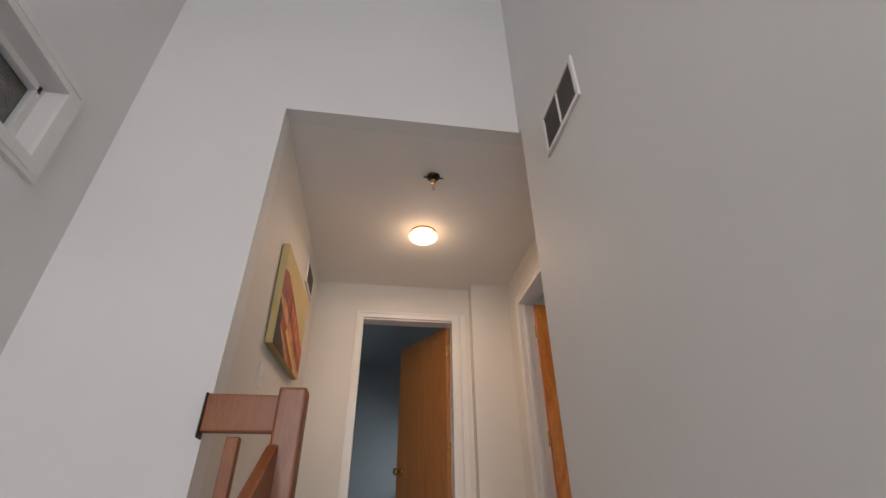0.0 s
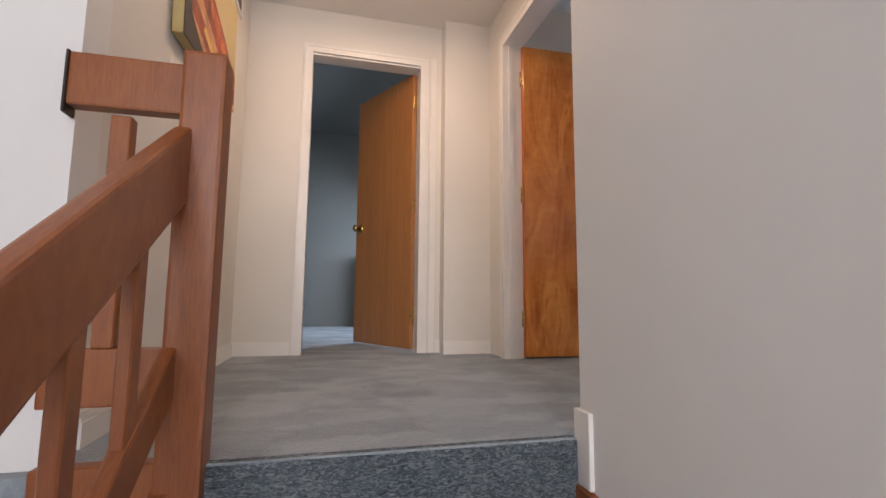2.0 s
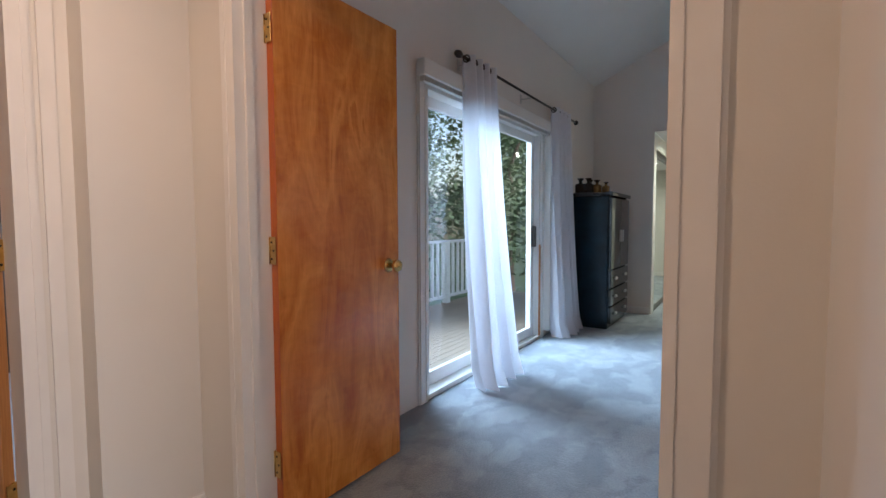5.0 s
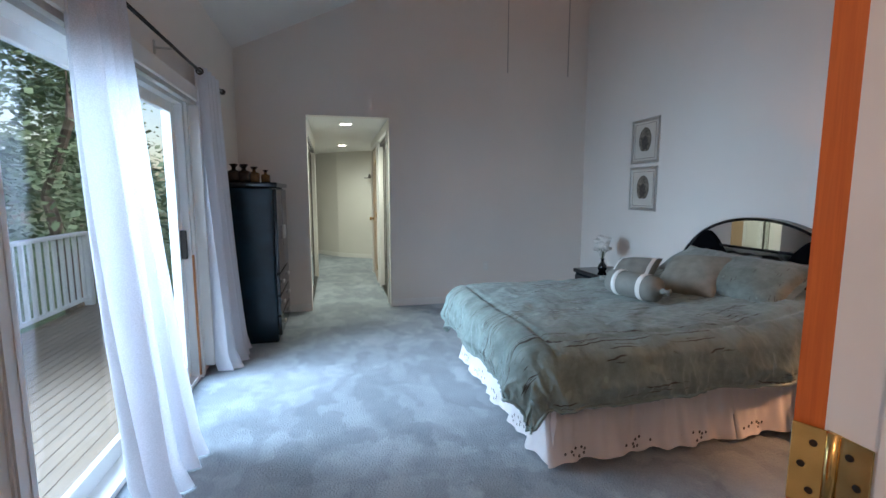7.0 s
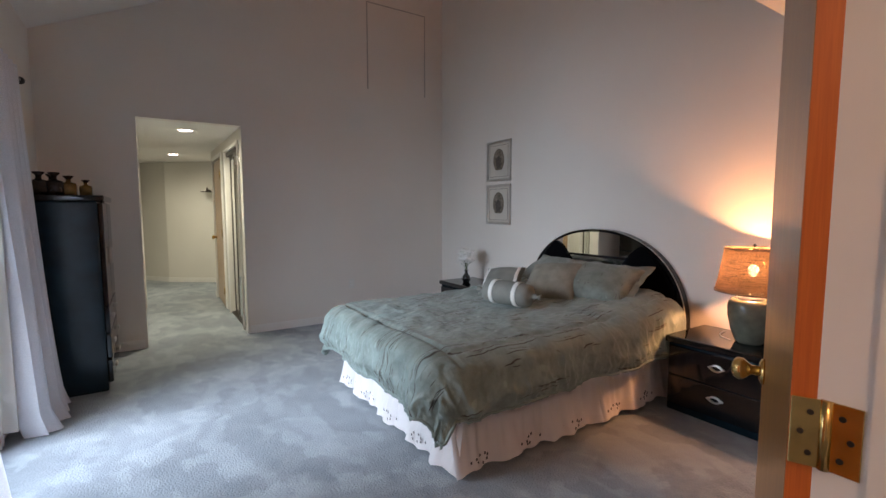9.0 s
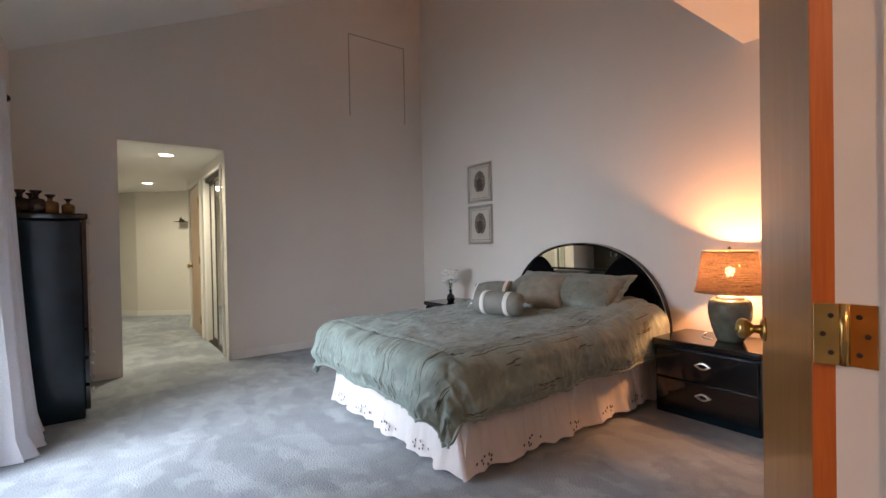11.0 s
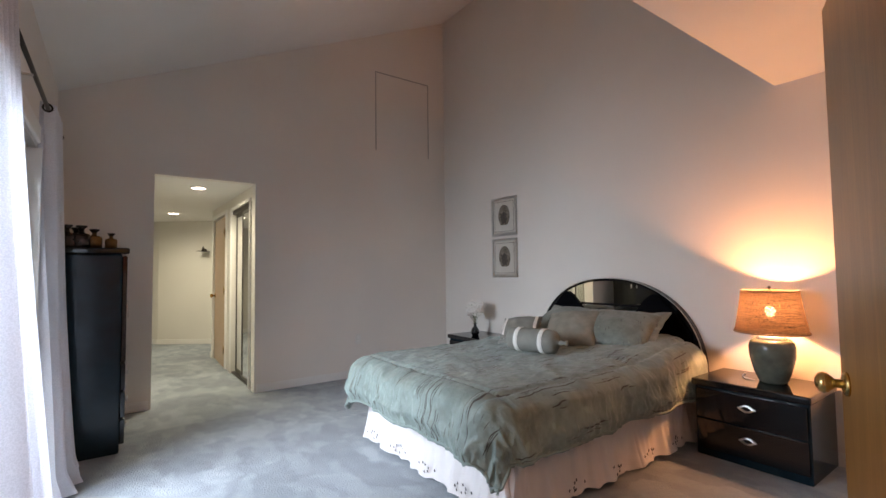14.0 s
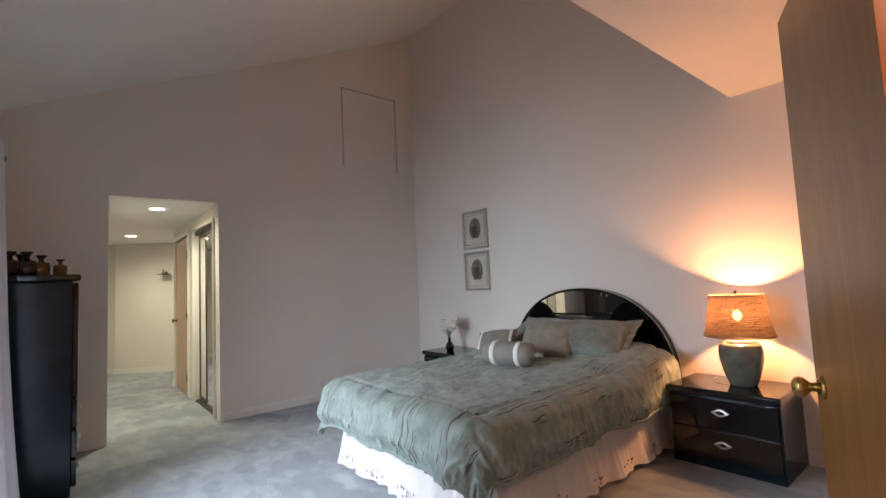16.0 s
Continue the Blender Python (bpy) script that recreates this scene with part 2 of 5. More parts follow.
M_LOOP = loop_carpet()
M_DOOR = birch("birch door", (0.44, 0.098, 0.012), (0.64, 0.20, 0.028), (0.88, 0.37, 0.075))
M_DOOR2 = wood("oak door", (0.37, 0.15, 0.042), (0.52, 0.235, 0.075), (9, 9, 0.5), 0.35, 0.55)
# Darker copy of the door wood: less light on this leaf is in the colour.
M_DOOR3 = wood("darkened birch door", (0.30, 0.125, 0.032), (0.44, 0.20, 0.058), (7, 7, 0.6), 0.3, 0.45)
M_EDGE = wood("stained door edge", (0.50, 0.11, 0.018), (0.64, 0.17, 0.03), (8, 8, 0.5), 0.45, 0.4)
M_RAIL = wood("redwood rail", (0.20, 0.048, 0.010), (0.34, 0.105, 0.021), (7, 1.2, 1.2), 0.45, 0.4)
M_SHELF = wood("pine shelf", (0.42, 0.21, 0.09), (0.58, 0.33, 0.15), (2, 9, 9), 0.4, 0.5)
M_BRASS = plain("brass", (0.62, 0.42, 0.16), 0.24, 1.0, vary=0.15, scale=30)
M_DARKMETAL = plain("dark bronze", (0.06, 0.05, 0.045), 0.35, 0.9)
M_SILVER = plain("brushed silver", (0.62, 0.60, 0.57), 0.28, 1.0, vary=0.08, scale=40)
M_CLOSETF = plain("bronze closet frame", (0.13, 0.115, 0.10), 0.35, 0.7, vary=0.1, scale=30)
M_LACQ = plain("black lacquer", (0.006, 0.0065, 0.008), 0.07, vary=0.2, spec=0.6)
# Blue of the window's reflection is put into this black base colour.
M_LACQD = plain("black lacquer blue reflection", (0.005, 0.017, 0.026), 0.16, vary=0.3, spec=0.32)
M_LACQM = plain("black lacquer scroll", (0.003, 0.003, 0.004), 0.75, vary=0.1, spec=0.03)
M_MIRROR = plain("mirror", (0.92, 0.93, 0.92), 0.015, 1.0, vary=0.0)
M_GLASS = glassy("window glass")
M_BOTTLE = plain("amber glass", (0.20, 0.10, 0.025), 0.06, 0.4, vary=0.3, scale=25)
M_BOTTLE2 = plain("brown glass", (0.03, 0.016, 0.010), 0.1, 0.2, vary=0.3, scale=25)
M_SAGE = comforter_mat("sage branch fabric", (0.235, 0.302, 0.282), (0.172, 0.218, 0.200), (0.050, 0.038, 0.030), flat=True)
M_SHAM = comforter_mat("sage sham fabric", (0.20, 0.225, 0.20), (0.145, 0.165, 0.145), (0.07, 0.065, 0.055), 1.6)
M_GREYC = plain("grey-green satin", (0.250, 0.236, 0.200), 0.72, vary=0.16, scale=14, bump=0.35, bscale=40, spec=0.3)
M_GREYD = plain("slate satin", (0.205, 0.205, 0.185), 0.75, vary=0.1, scale=14, bump=0.3, bscale=50, spec=0.3)
M_WHITEC = plain("white cotton", (0.74, 0.72, 0.69), 0.85, vary=0.04, bump=0.2, bscale=300)
M_SKIRT = cloth_thin("bed skirt cotton", (0.74, 0.70, 0.70), 0.12)
M_CURT = cloth_thin("sheer curtain", (0.84, 0.85, 0.90), 0.28, 0.12)
M_SHADE = burlap()
M_BASE = plain("celadon glaze", (0.135, 0.145, 0.118), 0.16, vary=0.25, scale=14)
M_PAPER = plain("mat board", (0.62, 0.58, 0.52), 0.8, vary=0.04)
M_ENGR = plain("sepia print", (0.18, 0.145, 0.115), 0.7, vary=0.7, scale=45)
M_ENGR2 = plain("sepia figure", (0.075, 0.06, 0.05), 0.7, vary=0.5, scale=60)
M_LEAF = plain("ivy leaf", (0.06, 0.17, 0.085), 0.38, vary=0.45, scale=12)
M_LEAF2 = plain("dark ivy leaf", (0.03, 0.09, 0.055), 0.42, vary=0.4, scale=12)
M_POT = plain("terracotta basket", (0.30, 0.17, 0.08), 0.7, vary=0.2, scale=30)
M_PETAL = plain("white petal", (0.80, 0.76, 0.72), 0.7)
M_STEM = plain("stem", (0.10, 0.12, 0.06), 0.6)
M_PLASTIC = plain("white plastic", (0.75, 0.73, 0.69), 0.4, vary=0.02)
M_GRILLE = plain("grille grey", (0.30, 0.29, 0.28), 0.55, vary=0.08)
M_DECK = wood("deck boards", (0.20, 0.13, 0.08), (0.33, 0.22, 0.14), (1, 8, 8), 0.7, 0.6)
M_ORANGE = wood("orange stop bar", (0.50, 0.17, 0.05), (0.62, 0.26, 0.09), (9, 9, 0.6), 0.4, 0.4)
M_CLEARW = wood("pale door", (0.50, 0.31, 0.18), (0.60, 0.40, 0.25), (9, 9, 0.5), 0.4, 0.5)
M_GRASS = plain("grass", (0.06, 0.10, 0.03), 0.95, vary=0.5, scale=2)
M_TREE = plain("tree leaf", (0.16, 0.24, 0.13), 0.7, vary=0.5, scale=1.5)
M_BARK = plain("bark", (0.12, 0.09, 0.07), 0.9, vary=0.4, scale=9)
M_LAMPGLOW = glow("hall lamp glass", (1.0, 0.66, 0.36), 4.5)
M_BULB = glow("bulb", (1.0, 0.62, 0.30), 60.0)
M_CAN = glow("can lamp", (1.0, 0.93, 0.80), 14.0)


def painting_mat():
    n = Nodes("calla painting")
    a = n.ramp(n.noise(2.2, 4, None, 0.6, 0.8), [(0.3, (0.44, 0.30, 0.11)), (0.5, (0.56, 0.43, 0.18)), (0.7, (0.54, 0.45, 0.26))])
    n.bump(n.noise(60, 3), 0.2, 0.003)
    return n.done(a, 0.5)


M_PAINT = painting_mat()
M_PRED = plain("orange red oil", (0.30, 0.055, 0.02), 0.5, vary=0.6, scale=9, bump=0.2)
M_PRED2 = plain("bright red oil", (0.52, 0.13, 0.04), 0.5, vary=0.5, scale=14, bump=0.2)
M_PPEACH = plain("peach oil", (0.55, 0.27, 0.12), 0.5, vary=0.5, scale=10, bump=0.2)
M_PYEL = plain("yellow oil", (0.72, 0.47, 0.12), 0.5, vary=0.2, scale=12, bump=0.2)
M_PDARK = plain("dark umber oil", (0.03, 0.018, 0.012), 0.5, vary=0.4, scale=12)


# ---- shapes ----
def bx(*boxes, bevel=0.0, seg=1):
    bm = bmesh.new()
    for x0, x1, y0, y1, z0, z1 in boxes:
        r = bmesh.ops.create_cube(bm, size=1)
        for v in r["verts"]:
            v.co = Vector((x0 + (v.co.x + 0.5) * (x1 - x0), y0 + (v.co.y + 0.5) * (y1 - y0), z0 + (v.co.z + 0.5) * (z1 - z0)))
    if bevel:
        bmesh.ops.bevel(bm, geom=list(bm.edges), offset=bevel, segments=seg, affect="EDGES", profile=0.6)
    return bm


def lathe(profile, n=32, squash=1.0, at=(0, 0, 0), power=2.0, loop=False):
    bm = bmesh.new()
    rings = []
    for r, z in profile:
        ring = []
        for k in range(n):
            a = 2 * math.pi * k / n
            c, s_ = math.cos(a), math.sin(a)
            f = (abs(c) ** power + abs(s_) ** power) ** (-1 / power)
            ring.append(bm.verts.new((at[0] + r * c * f, at[1] + r * s_ * f * squash, at[2] + z)))
        rings.append(ring)
    for a, b in zip(rings, rings[1:] + (rings[:1] if loop else [])):
        for k in range(n):
            bm.faces.new((a[k], a[(k + 1) % n], b[(k + 1) % n], b[k]))
    for ring, flip in ((rings[0], True), (rings[-1], False)):
        if not loop and profile[0 if flip else -1][0] > 1e-4:
            bm.faces.new(ring[::-1] if flip else ring)
    bmesh.ops.recalc_face_normals(bm, faces=bm.faces)
    return bm


def turned(bm, m):
    bmesh.ops.transform(bm, matrix=m, verts=bm.verts)
    return bm


def tube(points, r, n=8):
    bm = bmesh.new()
    pts = [Vector(p) for p in points]
    rings = []
    for i, p in enumerate(pts):
        d = (pts[min(i + 1, len(pts) - 1)] - pts[max(i - 1, 0)]).normalized()
        up = Vector((0, 0, 1)) if abs(d.z) < 0.9 else Vector((1, 0, 0))
        u = d.cross(up).normalized()
        v = d.cross(u)
        rr = r[i] if isinstance(r, (list, tuple)) else r
        rings.append([bm.verts.new(p + rr * (math.cos(2 * math.pi * k / n) * u + math.sin(2 * math.pi * k / n) * v)) for k in range(n)])
    for a, b in zip(rings, rings[1:]):
        for k in range(n):
            bm.faces.new((a[k], a[(k + 1) % n], b[(k + 1) % n], b[k]))
    bm.faces.new(rings[0][::-1])
    bm.faces.new(rings[-1])
    bmesh.ops.recalc_face_normals(bm, faces=bm.faces)
    return bm


def prism(outline, depth, axis="y"):
    """Outline in (a, z), pushed out along an axis from 0 to depth."""
    bm = bmesh.new()
    put = (lambda a, z, d: (a, d, z)) if axis == "y" else (lambda a, z, d: (d, a, z))
    f = [bm.verts.new(put(a, z, 0)) for a, z in outline]
    b = [bm.verts.new(put(a, z, depth)) for a, z in outline]
    bm.faces.new(f)
    bm.faces.new(b[::-1])
    for i in range(len(f)):
        j = (i + 1) % len(f)
        bm.faces.new((f[i], b[i], b[j], f[j]))
    bmesh.ops.recalc_face_normals(bm, faces=bm.faces)
    return bm


def smooth(me, on=True):
    for p in me.polygons:
        p.use_smooth = on


def part(name, bm, material, parent=None, label="", smoothly=False, at=None, kind=""):
    me = bpy.data.meshes.new(name)
    bm.to_mesh(me)
    bm.free()
    me.materials.append(material)
    if smoothly:
        smooth(me)
    ob = new(name, me)
    if parent is not None:
        ob.parent = parent
    if at is not None:
        ob.matrix_basis = at if isinstance(at, Matrix) else Matrix.Translation(at)
    return tagged(ob, label=label, kind=kind)


def thing(name, at, label, category, group="", rz=0.0):
    ob = new(name)
    ob.matrix_basis = pose(*at, 0, 0, rz)
    ob.empty_display_size = 0.1
    return tagged(ob, label, category, group)


def fixed(name, bm, material, label=""):
    return part(name, bm, material, None, label, kind="structure")


# ---- large structure ----
XL, XR, YH, YN, YE = 0.42, 1.652, 3.70, 5.614, 3.66
HF, BF = 2.07, 2.17
DY0, DY1, DZ = 3.885, 5.195, 2.035
XE, YS, YB = 7.17, 1.274, 5.43
AY0, AY1, AZ = 3.79, 4.71, 2.22
LOW = -1.26

fixed("floor_hall", bx((0.30, BF, 3.66, 5.73, -0.26, 0.0)), M_CARPET, "blue-grey plush carpet of the upper hall")
fixed("floor_bedroom", bx((BF, XE + 0.12, 1.15, 5.56, -0.26, 0.0)), M_CARPET, "blue-grey plush carpet with brushed footmarks")
fixed("floor_corridor", bx((XE + 0.12, 12.6, 2.9, 5.7, -0.26, 0.0)), M_CARPET)
fixed("floor_north_room", bx((-1.5, 2.6, 5.73, 8.9, -0.26, 0.0)), M_CARPET)
fixed("floor_lower", bx((-0.41, 1.75, -2.0, 3.7, LOW - 0.2, LOW)), M_CARPET)
fixed("wall_stair_east", bx((XR, XR + 0.10, -2.0, YE, LOW, 5.0), (XR + 0.10, HF, YE - 0.1, YE, -0.26, 2.35)), M_STAIRW, "white painted stairwell wall")
fixed("wall_header", bx((XL, XR + 0.1, YH, YH + 0.1, 2.35, 5.0), (XR + 0.002, XR + 0.1, YE, YH, 2.35, 5.0), (-0.29, XL, YH, YH + 0.12, LOW, 5.0), (XL, XR, YH - 0.002, YH + 0.12, LOW, -0.26)), M_STAIRW, "white wall over the hall opening")
fixed("wall_stair_west", bx((-0.41, -0.29, -2.0, 2.3, LOW, 5.0), (-0.41, -0.29, 3.37, YH + 0.12, LOW, 5.0), (-0.41, -0.29, 2.3, 3.37, LOW, 1.62), (-0.41, -0.29, 2.3, 3.37, 1.94, 5.0)), M_STAIRW)
fixed("wall_stair_south", bx((-0.41, XR + 0.1, -2.12, -2.0, LOW, 0.0), (-0.41, XR + 0.1, -2.12, -2.0, 3.0, 5.0), (-0.41, -0.25, -2.12, -2.0, 0.0, 3.0), (1.5, XR + 0.1, -2.12, -2.0, 0.0, 3.0)), M_STAIRW)
fixed("ceiling_stairwell", bx((-0.41, XR + 0.1, -2.12, YH + 0.12, 5.0, 5.1)), M_CEIL)
fixed("wall_hall_west", bx((XL - 0.12, XL, YH + 0.12, YN, -0.26, 2.35)), M_WALL, "cream painted hall wall")
fixed("wall_north", bx((XL - 0.12, 0.823, YN, YN + 0.115, 0, 2.35), (1.595, 1.74, YN, YN + 0.115, 0, 2.35), (0.823, 1.595, YN, YN + 0.115, DZ, 2.35), (1.74, HF, 5.50, YN + 0.115, 0, 2.35)), M_WALL, "cream painted wall round the far doorway")
fixed("ceiling_hall", bx((XL - 0.12, HF, YH + 0.1, YN + 0.115, 2.35, 2.45), (XR + 0.1, HF, YE - 0.1, YH + 0.1, 2.35, 2.45)), M_CEIL)
fixed("wall_bedroom_west", bx((HF, BF, 1.15, DY0 - 0.012, 0, 5.0), (HF, BF, DY1 + 0.012, 5.73, 0, 5.0), (HF, BF, DY0 - 0.012, DY1 + 0.012, DZ + 0.012, 5.0)), M_WALL, "painted wall round the double doorway")
fixed("wall_bedroom_south", bx((BF, XE, YS - 0.12, YS, 0, 5.0)), M_WALLB, "grey-white painted wall behind the bed")
fixed("wall_bedroom_east", bx((XE, XE + 0.12, YS - 0.12, AY0, 0, 5.0), (XE, XE + 0.12, AY1, YB + 0.13, 0, 5.0), (XE, XE + 0.12, AY0, AY1, AZ, 5.0)), M_WALLB, "grey-white painted end wall with an open passage")
PX0, PX1, PZ = 3.45, 5.36, 2.0
fixed("wall_bedroom_north", bx((BF, PX0, YB, YB + 0.13, 0, 3.2), (PX1, XE, YB, YB + 0.13, 0, 3.2), (PX0, PX1, YB, YB + 0.13, PZ, 3.2)), M_WALLB)


def sloped_ceiling():
    bm = bmesh.new()
    z = lambda y: 2.865 + 0.462 * (YB - y)
    ys = (YS - 0.12, YB + 0.13)
    vs = [bm.verts.new((x, y, z(y) + dz)) for dz in (0, 0.12) for x in (BF, XE + 0.1) for y in ys]
    for f in ((0, 1, 3, 2), (4, 6, 7, 5), (0, 4, 5, 1), (2, 3, 7, 6), (0, 2, 6, 4), (1, 5, 7, 3)):
        bm.faces.new([vs[i] for i in f])
    bmesh.ops.recalc_face_normals(bm, faces=bm.faces)
    return bm


fixed("ceiling_bedroom", sloped_ceiling(), M_CEIL, "sloping white ceiling over the bedroom")
fixed("ceiling_soffit", bx((BF, 3.234, YS, YB, 2.53, 2.65), (3.134, 3.234, YS, YB, 2.65, 2.86)), M_CEIL, "low flat soffit inside the bedroom door")
fixed("wall_corridor_south", bx((XE + 0.12, 7.33, 3.68, AY0, 0, 2.22), (8.37, 8.72, 3.68, AY0, 0, 2.22), (7.33, 8.37, 3.68, AY0, 2.06, 2.22), (9.62, 9.80, 3.0, AY0, 0, 2.22), (9.80, 12.6, 2.9, 3.0, 0, 2.22), (8.72, 9.62, 3.68, AY0, 2.06, 2.22), (7.33, 8.37, 3.0, 3.1, 0, 2.06), (8.5, 9.9, 2.9, 3.0, 0, 2.22)), M_WALL)
fixed("wall_corridor_north", bx((XE + 0.12, 7.36, AY1, AY1 + 0.11, 0, 2.22), (9.35, 9.66, AY1, AY1 + 0.11, 0, 2.22), (7.36, 9.35, AY1, AY1 + 0.11, 2.04, 2.22), (7.3, 9.4, 5.35, 5.45, 0, 2.1), (9.6, 13.2, 5.25, 5.35, 0, 2.22)), M_WALL)
fixed("wall_corridor_end", turned(bx((0, 0.1, -0.86, 0.80, 0, 2.22)), pose(11.32, 3.70, 0, 0, 0, -35)), M_WALL, "pale cream end wall of the passage")
fixed("wall_corridor_recess", turned(bx((0, 0.1, 0.0, 1.45, 0, 2.22)), pose(11.80, 4.352, 0, 0, 0, -54)), M_WALL)
fixed("ceiling_corridor", bx((XE + 0.12, 12.6, 3.0, 5.7, AZ, AZ + 0.1)), M_CEIL)
fixed("wall_north_room", bx((-1.6, -1.5, 5.73, 8.8, 0, 2.6), (-1.6, 2.6, 8.7, 8.8, 0, 2.6), (2.5, 2.6, 5.73, 6.7, 0, 2.6), (2.5, 2.6, 8.1, 8.7, 0, 2.6), (2.5, 2.6, 6.7, 8.1, 0, 0.7), (2.5, 2.6, 6.7, 8.1, 2.0, 2.6), (-1.5, 0.30, 5.73, 5.8, 0, 2.6), (2.17, 2.6, 5.73, 5.8, 0, 2.6), (0.3, 2.17, 5.732, 5.8, 2.3, 2.6)), M_BLUE, "dimmed grey walls of the room beyond")
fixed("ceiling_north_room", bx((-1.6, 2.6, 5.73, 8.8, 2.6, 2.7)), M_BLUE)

# stairs
_n = bx(*[(0.72, XR, 3.69 - 0.28 * (k + 1), 3.69 - 0.28 * k + (0.02 if k else 0.0), -0.18 * (k + 1) - 0.2, -0.18 * (k + 1)) for k in range(7)], bevel=0.018, seg=2)
fixed("stairs", _n, M_LOOP, "blue-grey carpeted stairs with rounded nosings")
fixed("stair_nosing", bx((0.72, XR, 3.655, 3.70, -0.19, 0.001), bevel=0.02, seg=3), M_LOOP)


def skirt_board(x0, x1, drop, name, mat):
    o = [(YE, -0.115), (YE, -0.30), (0.9, -2.0), (0.9, -1.60), (3.25, -0.15)]
    return fixed(name, turned(prism(o, x1 - x0, "x"), Matrix.Translation((x0, 0, 0))), mat, "redwood skirting board along the stairs")


skirt_board(XR - 0.022, XR, 0, "trim_stair_skirt", M_RAIL)


# ---- trim ----
def casing(name, axis, plane, out, a0, a1, z1, w=0.07, t=0.018, mat=M_TRIM, legs=(1, 1)):
    """Moulded casing round an opening from a0 to a1, on a wall face at plane, standing out by t."""
    boxes = []
    steps = [(0.0, 0.2, t), (0.2, 0.6, t * 0.75), (0.6, 0.88, t * 0.95), (0.88, 1.0, t * 0.5)]
    for f0, f1, d in steps:
        p0, p1 = sorted((plane, plane + out * d))
        for leg, s0, s1 in ((0, a0 - w * f1, a0 - w * f0), (1, a1 + w * f0, a1 + w * f1)):
            if legs[leg]:
                boxes.append((s0, s1, p0, p1, 0, z1 + w * f1))
        boxes.append((a0 - w * f0, a1 + w * f0, p0, p1, z1 + w * f0, z1 + w * f1))
    if axis == "y":
        boxes = [(p0, p1, s0, s1, z0, zz) for s0, s1, p0, p1, z0, zz in boxes]
    return fixed(name, bx(*boxes), mat, "white moulded door casing")


def baseboard(name, axis, plane, out, a0, a1, h=0.085):
    boxes = []
    for z0, z1, d in ((0, h * 0.72, 0.013), (h * 0.72, h * 0.86, 0.010), (h * 0.86, h, 0.006)):
        p0, p1 = sorted((plane, plane + out * d))
        boxes.append((a0, a1, p0, p1, z0, z1) if axis == "x" else (p0, p1, a0, a1, z0, z1))
    return fixed(name, bx(*boxes), M_TRIM, "white baseboard")


casing("trim_north_door", "x", YN, -1, 0.835, 1.583, DZ, 0.062)
fixed("trim_north_jamb", bx((0.823, 0.835, YN, YN + 0.115, 0, DZ), (1.583, 1.595, YN, YN + 0.115, 0, DZ), (0.823, 1.595, YN, YN + 0.115, DZ - 0.012, DZ)), M_TRIM)
fixed("trim_jamb_filler", bx((1.66, 1.70, YN - 0.012, YN - 0.001, 0, 2.1)), M_TRIM)
casing("trim_bedroom_door", "y", HF, -1, DY0, DY1, DZ, 0.085)
casing("trim_bedroom_door_inner", "y", BF, 1, DY0, DY1, DZ, 0.07)
fixed("trim_bedroom_jamb", bx((HF, BF, DY0 - 0.012, DY0, 0, DZ), (HF, BF, DY1, DY1 + 0.012, 0, DZ), (HF, BF, DY0 - 0.012, DY1 + 0.012, DZ, DZ + 0.012),
                              (HF + 0.02, HF + 0.05, DY0, DY0 + 0.010, 0, DZ), (HF + 0.02, HF + 0.05, DY1 - 0.010, DY1, 0, DZ)), M_TRIM)
baseboard("baseboard_hall_west", "y", XL, 1, YH + 0.13, YN - 0.013)
baseboard("baseboard_hall_north", "x", YN, -1, XL, 0.765)
baseboard("baseboard_hall_jog", "x", 5.50, -1, 1.74, HF)
baseboard("baseboard_hall_jog_side", "x", YN, -1, 1.705, 1.74)
fixed("baseboard_stair", bx((XR - 0.014, XR, 3.60, YE + 0.012, -0.115, 0.075), (XR, XR + 0.3, YE, YE + 0.013, 0.0, 0.075), bevel=0.002), M_TRIM)
baseboard("baseboard_bedroom_east", "y", XE, -1, YS, AY0 - 0.02)
baseboard("baseboard_bedroom_east_end", "y", XE, -1, AY1 + 0.02, YB)
baseboard("baseboard_bedroom_south", "x", YS, 1, BF + 0.02, XE - 0.02)
baseboard("baseboard_bedroom_north", "x", YB, -1, 5.76, XE - 0.02)
baseboard("baseboard_corridor_south", "x", AY0, 1, 9.68, 9.81)
fixed("baseboard_recess", turned(bx((-0.013, 0, 0, 1.45, 0, 0.085)), pose(11.80, 4.352, 0, 0, 0, -54)), M_TRIM)
fixed("baseboard_corridor_end", turned(bx((-0.013, 0, -0.84, 0.80, 0, 0.085)), pose(11.32, 3.70, 0, 0, 0, -35)), M_TRIM)
fixed("trim_passage", bx((XE - 0.004, XE + 0.124, AY0 - 0.012, AY0 + 0.004, 0, AZ)), M_WALL)
fixed("trim_attic_hatch", bx((XE - 0.006, XE, 2.34, 2.352, 2.80, 3.82), (XE - 0.006, XE, 1.54, 1.552, 2.80, 3.82), (XE - 0.006, XE, 1.552, 2.34, 3.808, 3.82)), plain("hatch joint", (0.42, 0.39, 0.37), 0.7), "attic hatch outline painted over in the wall")


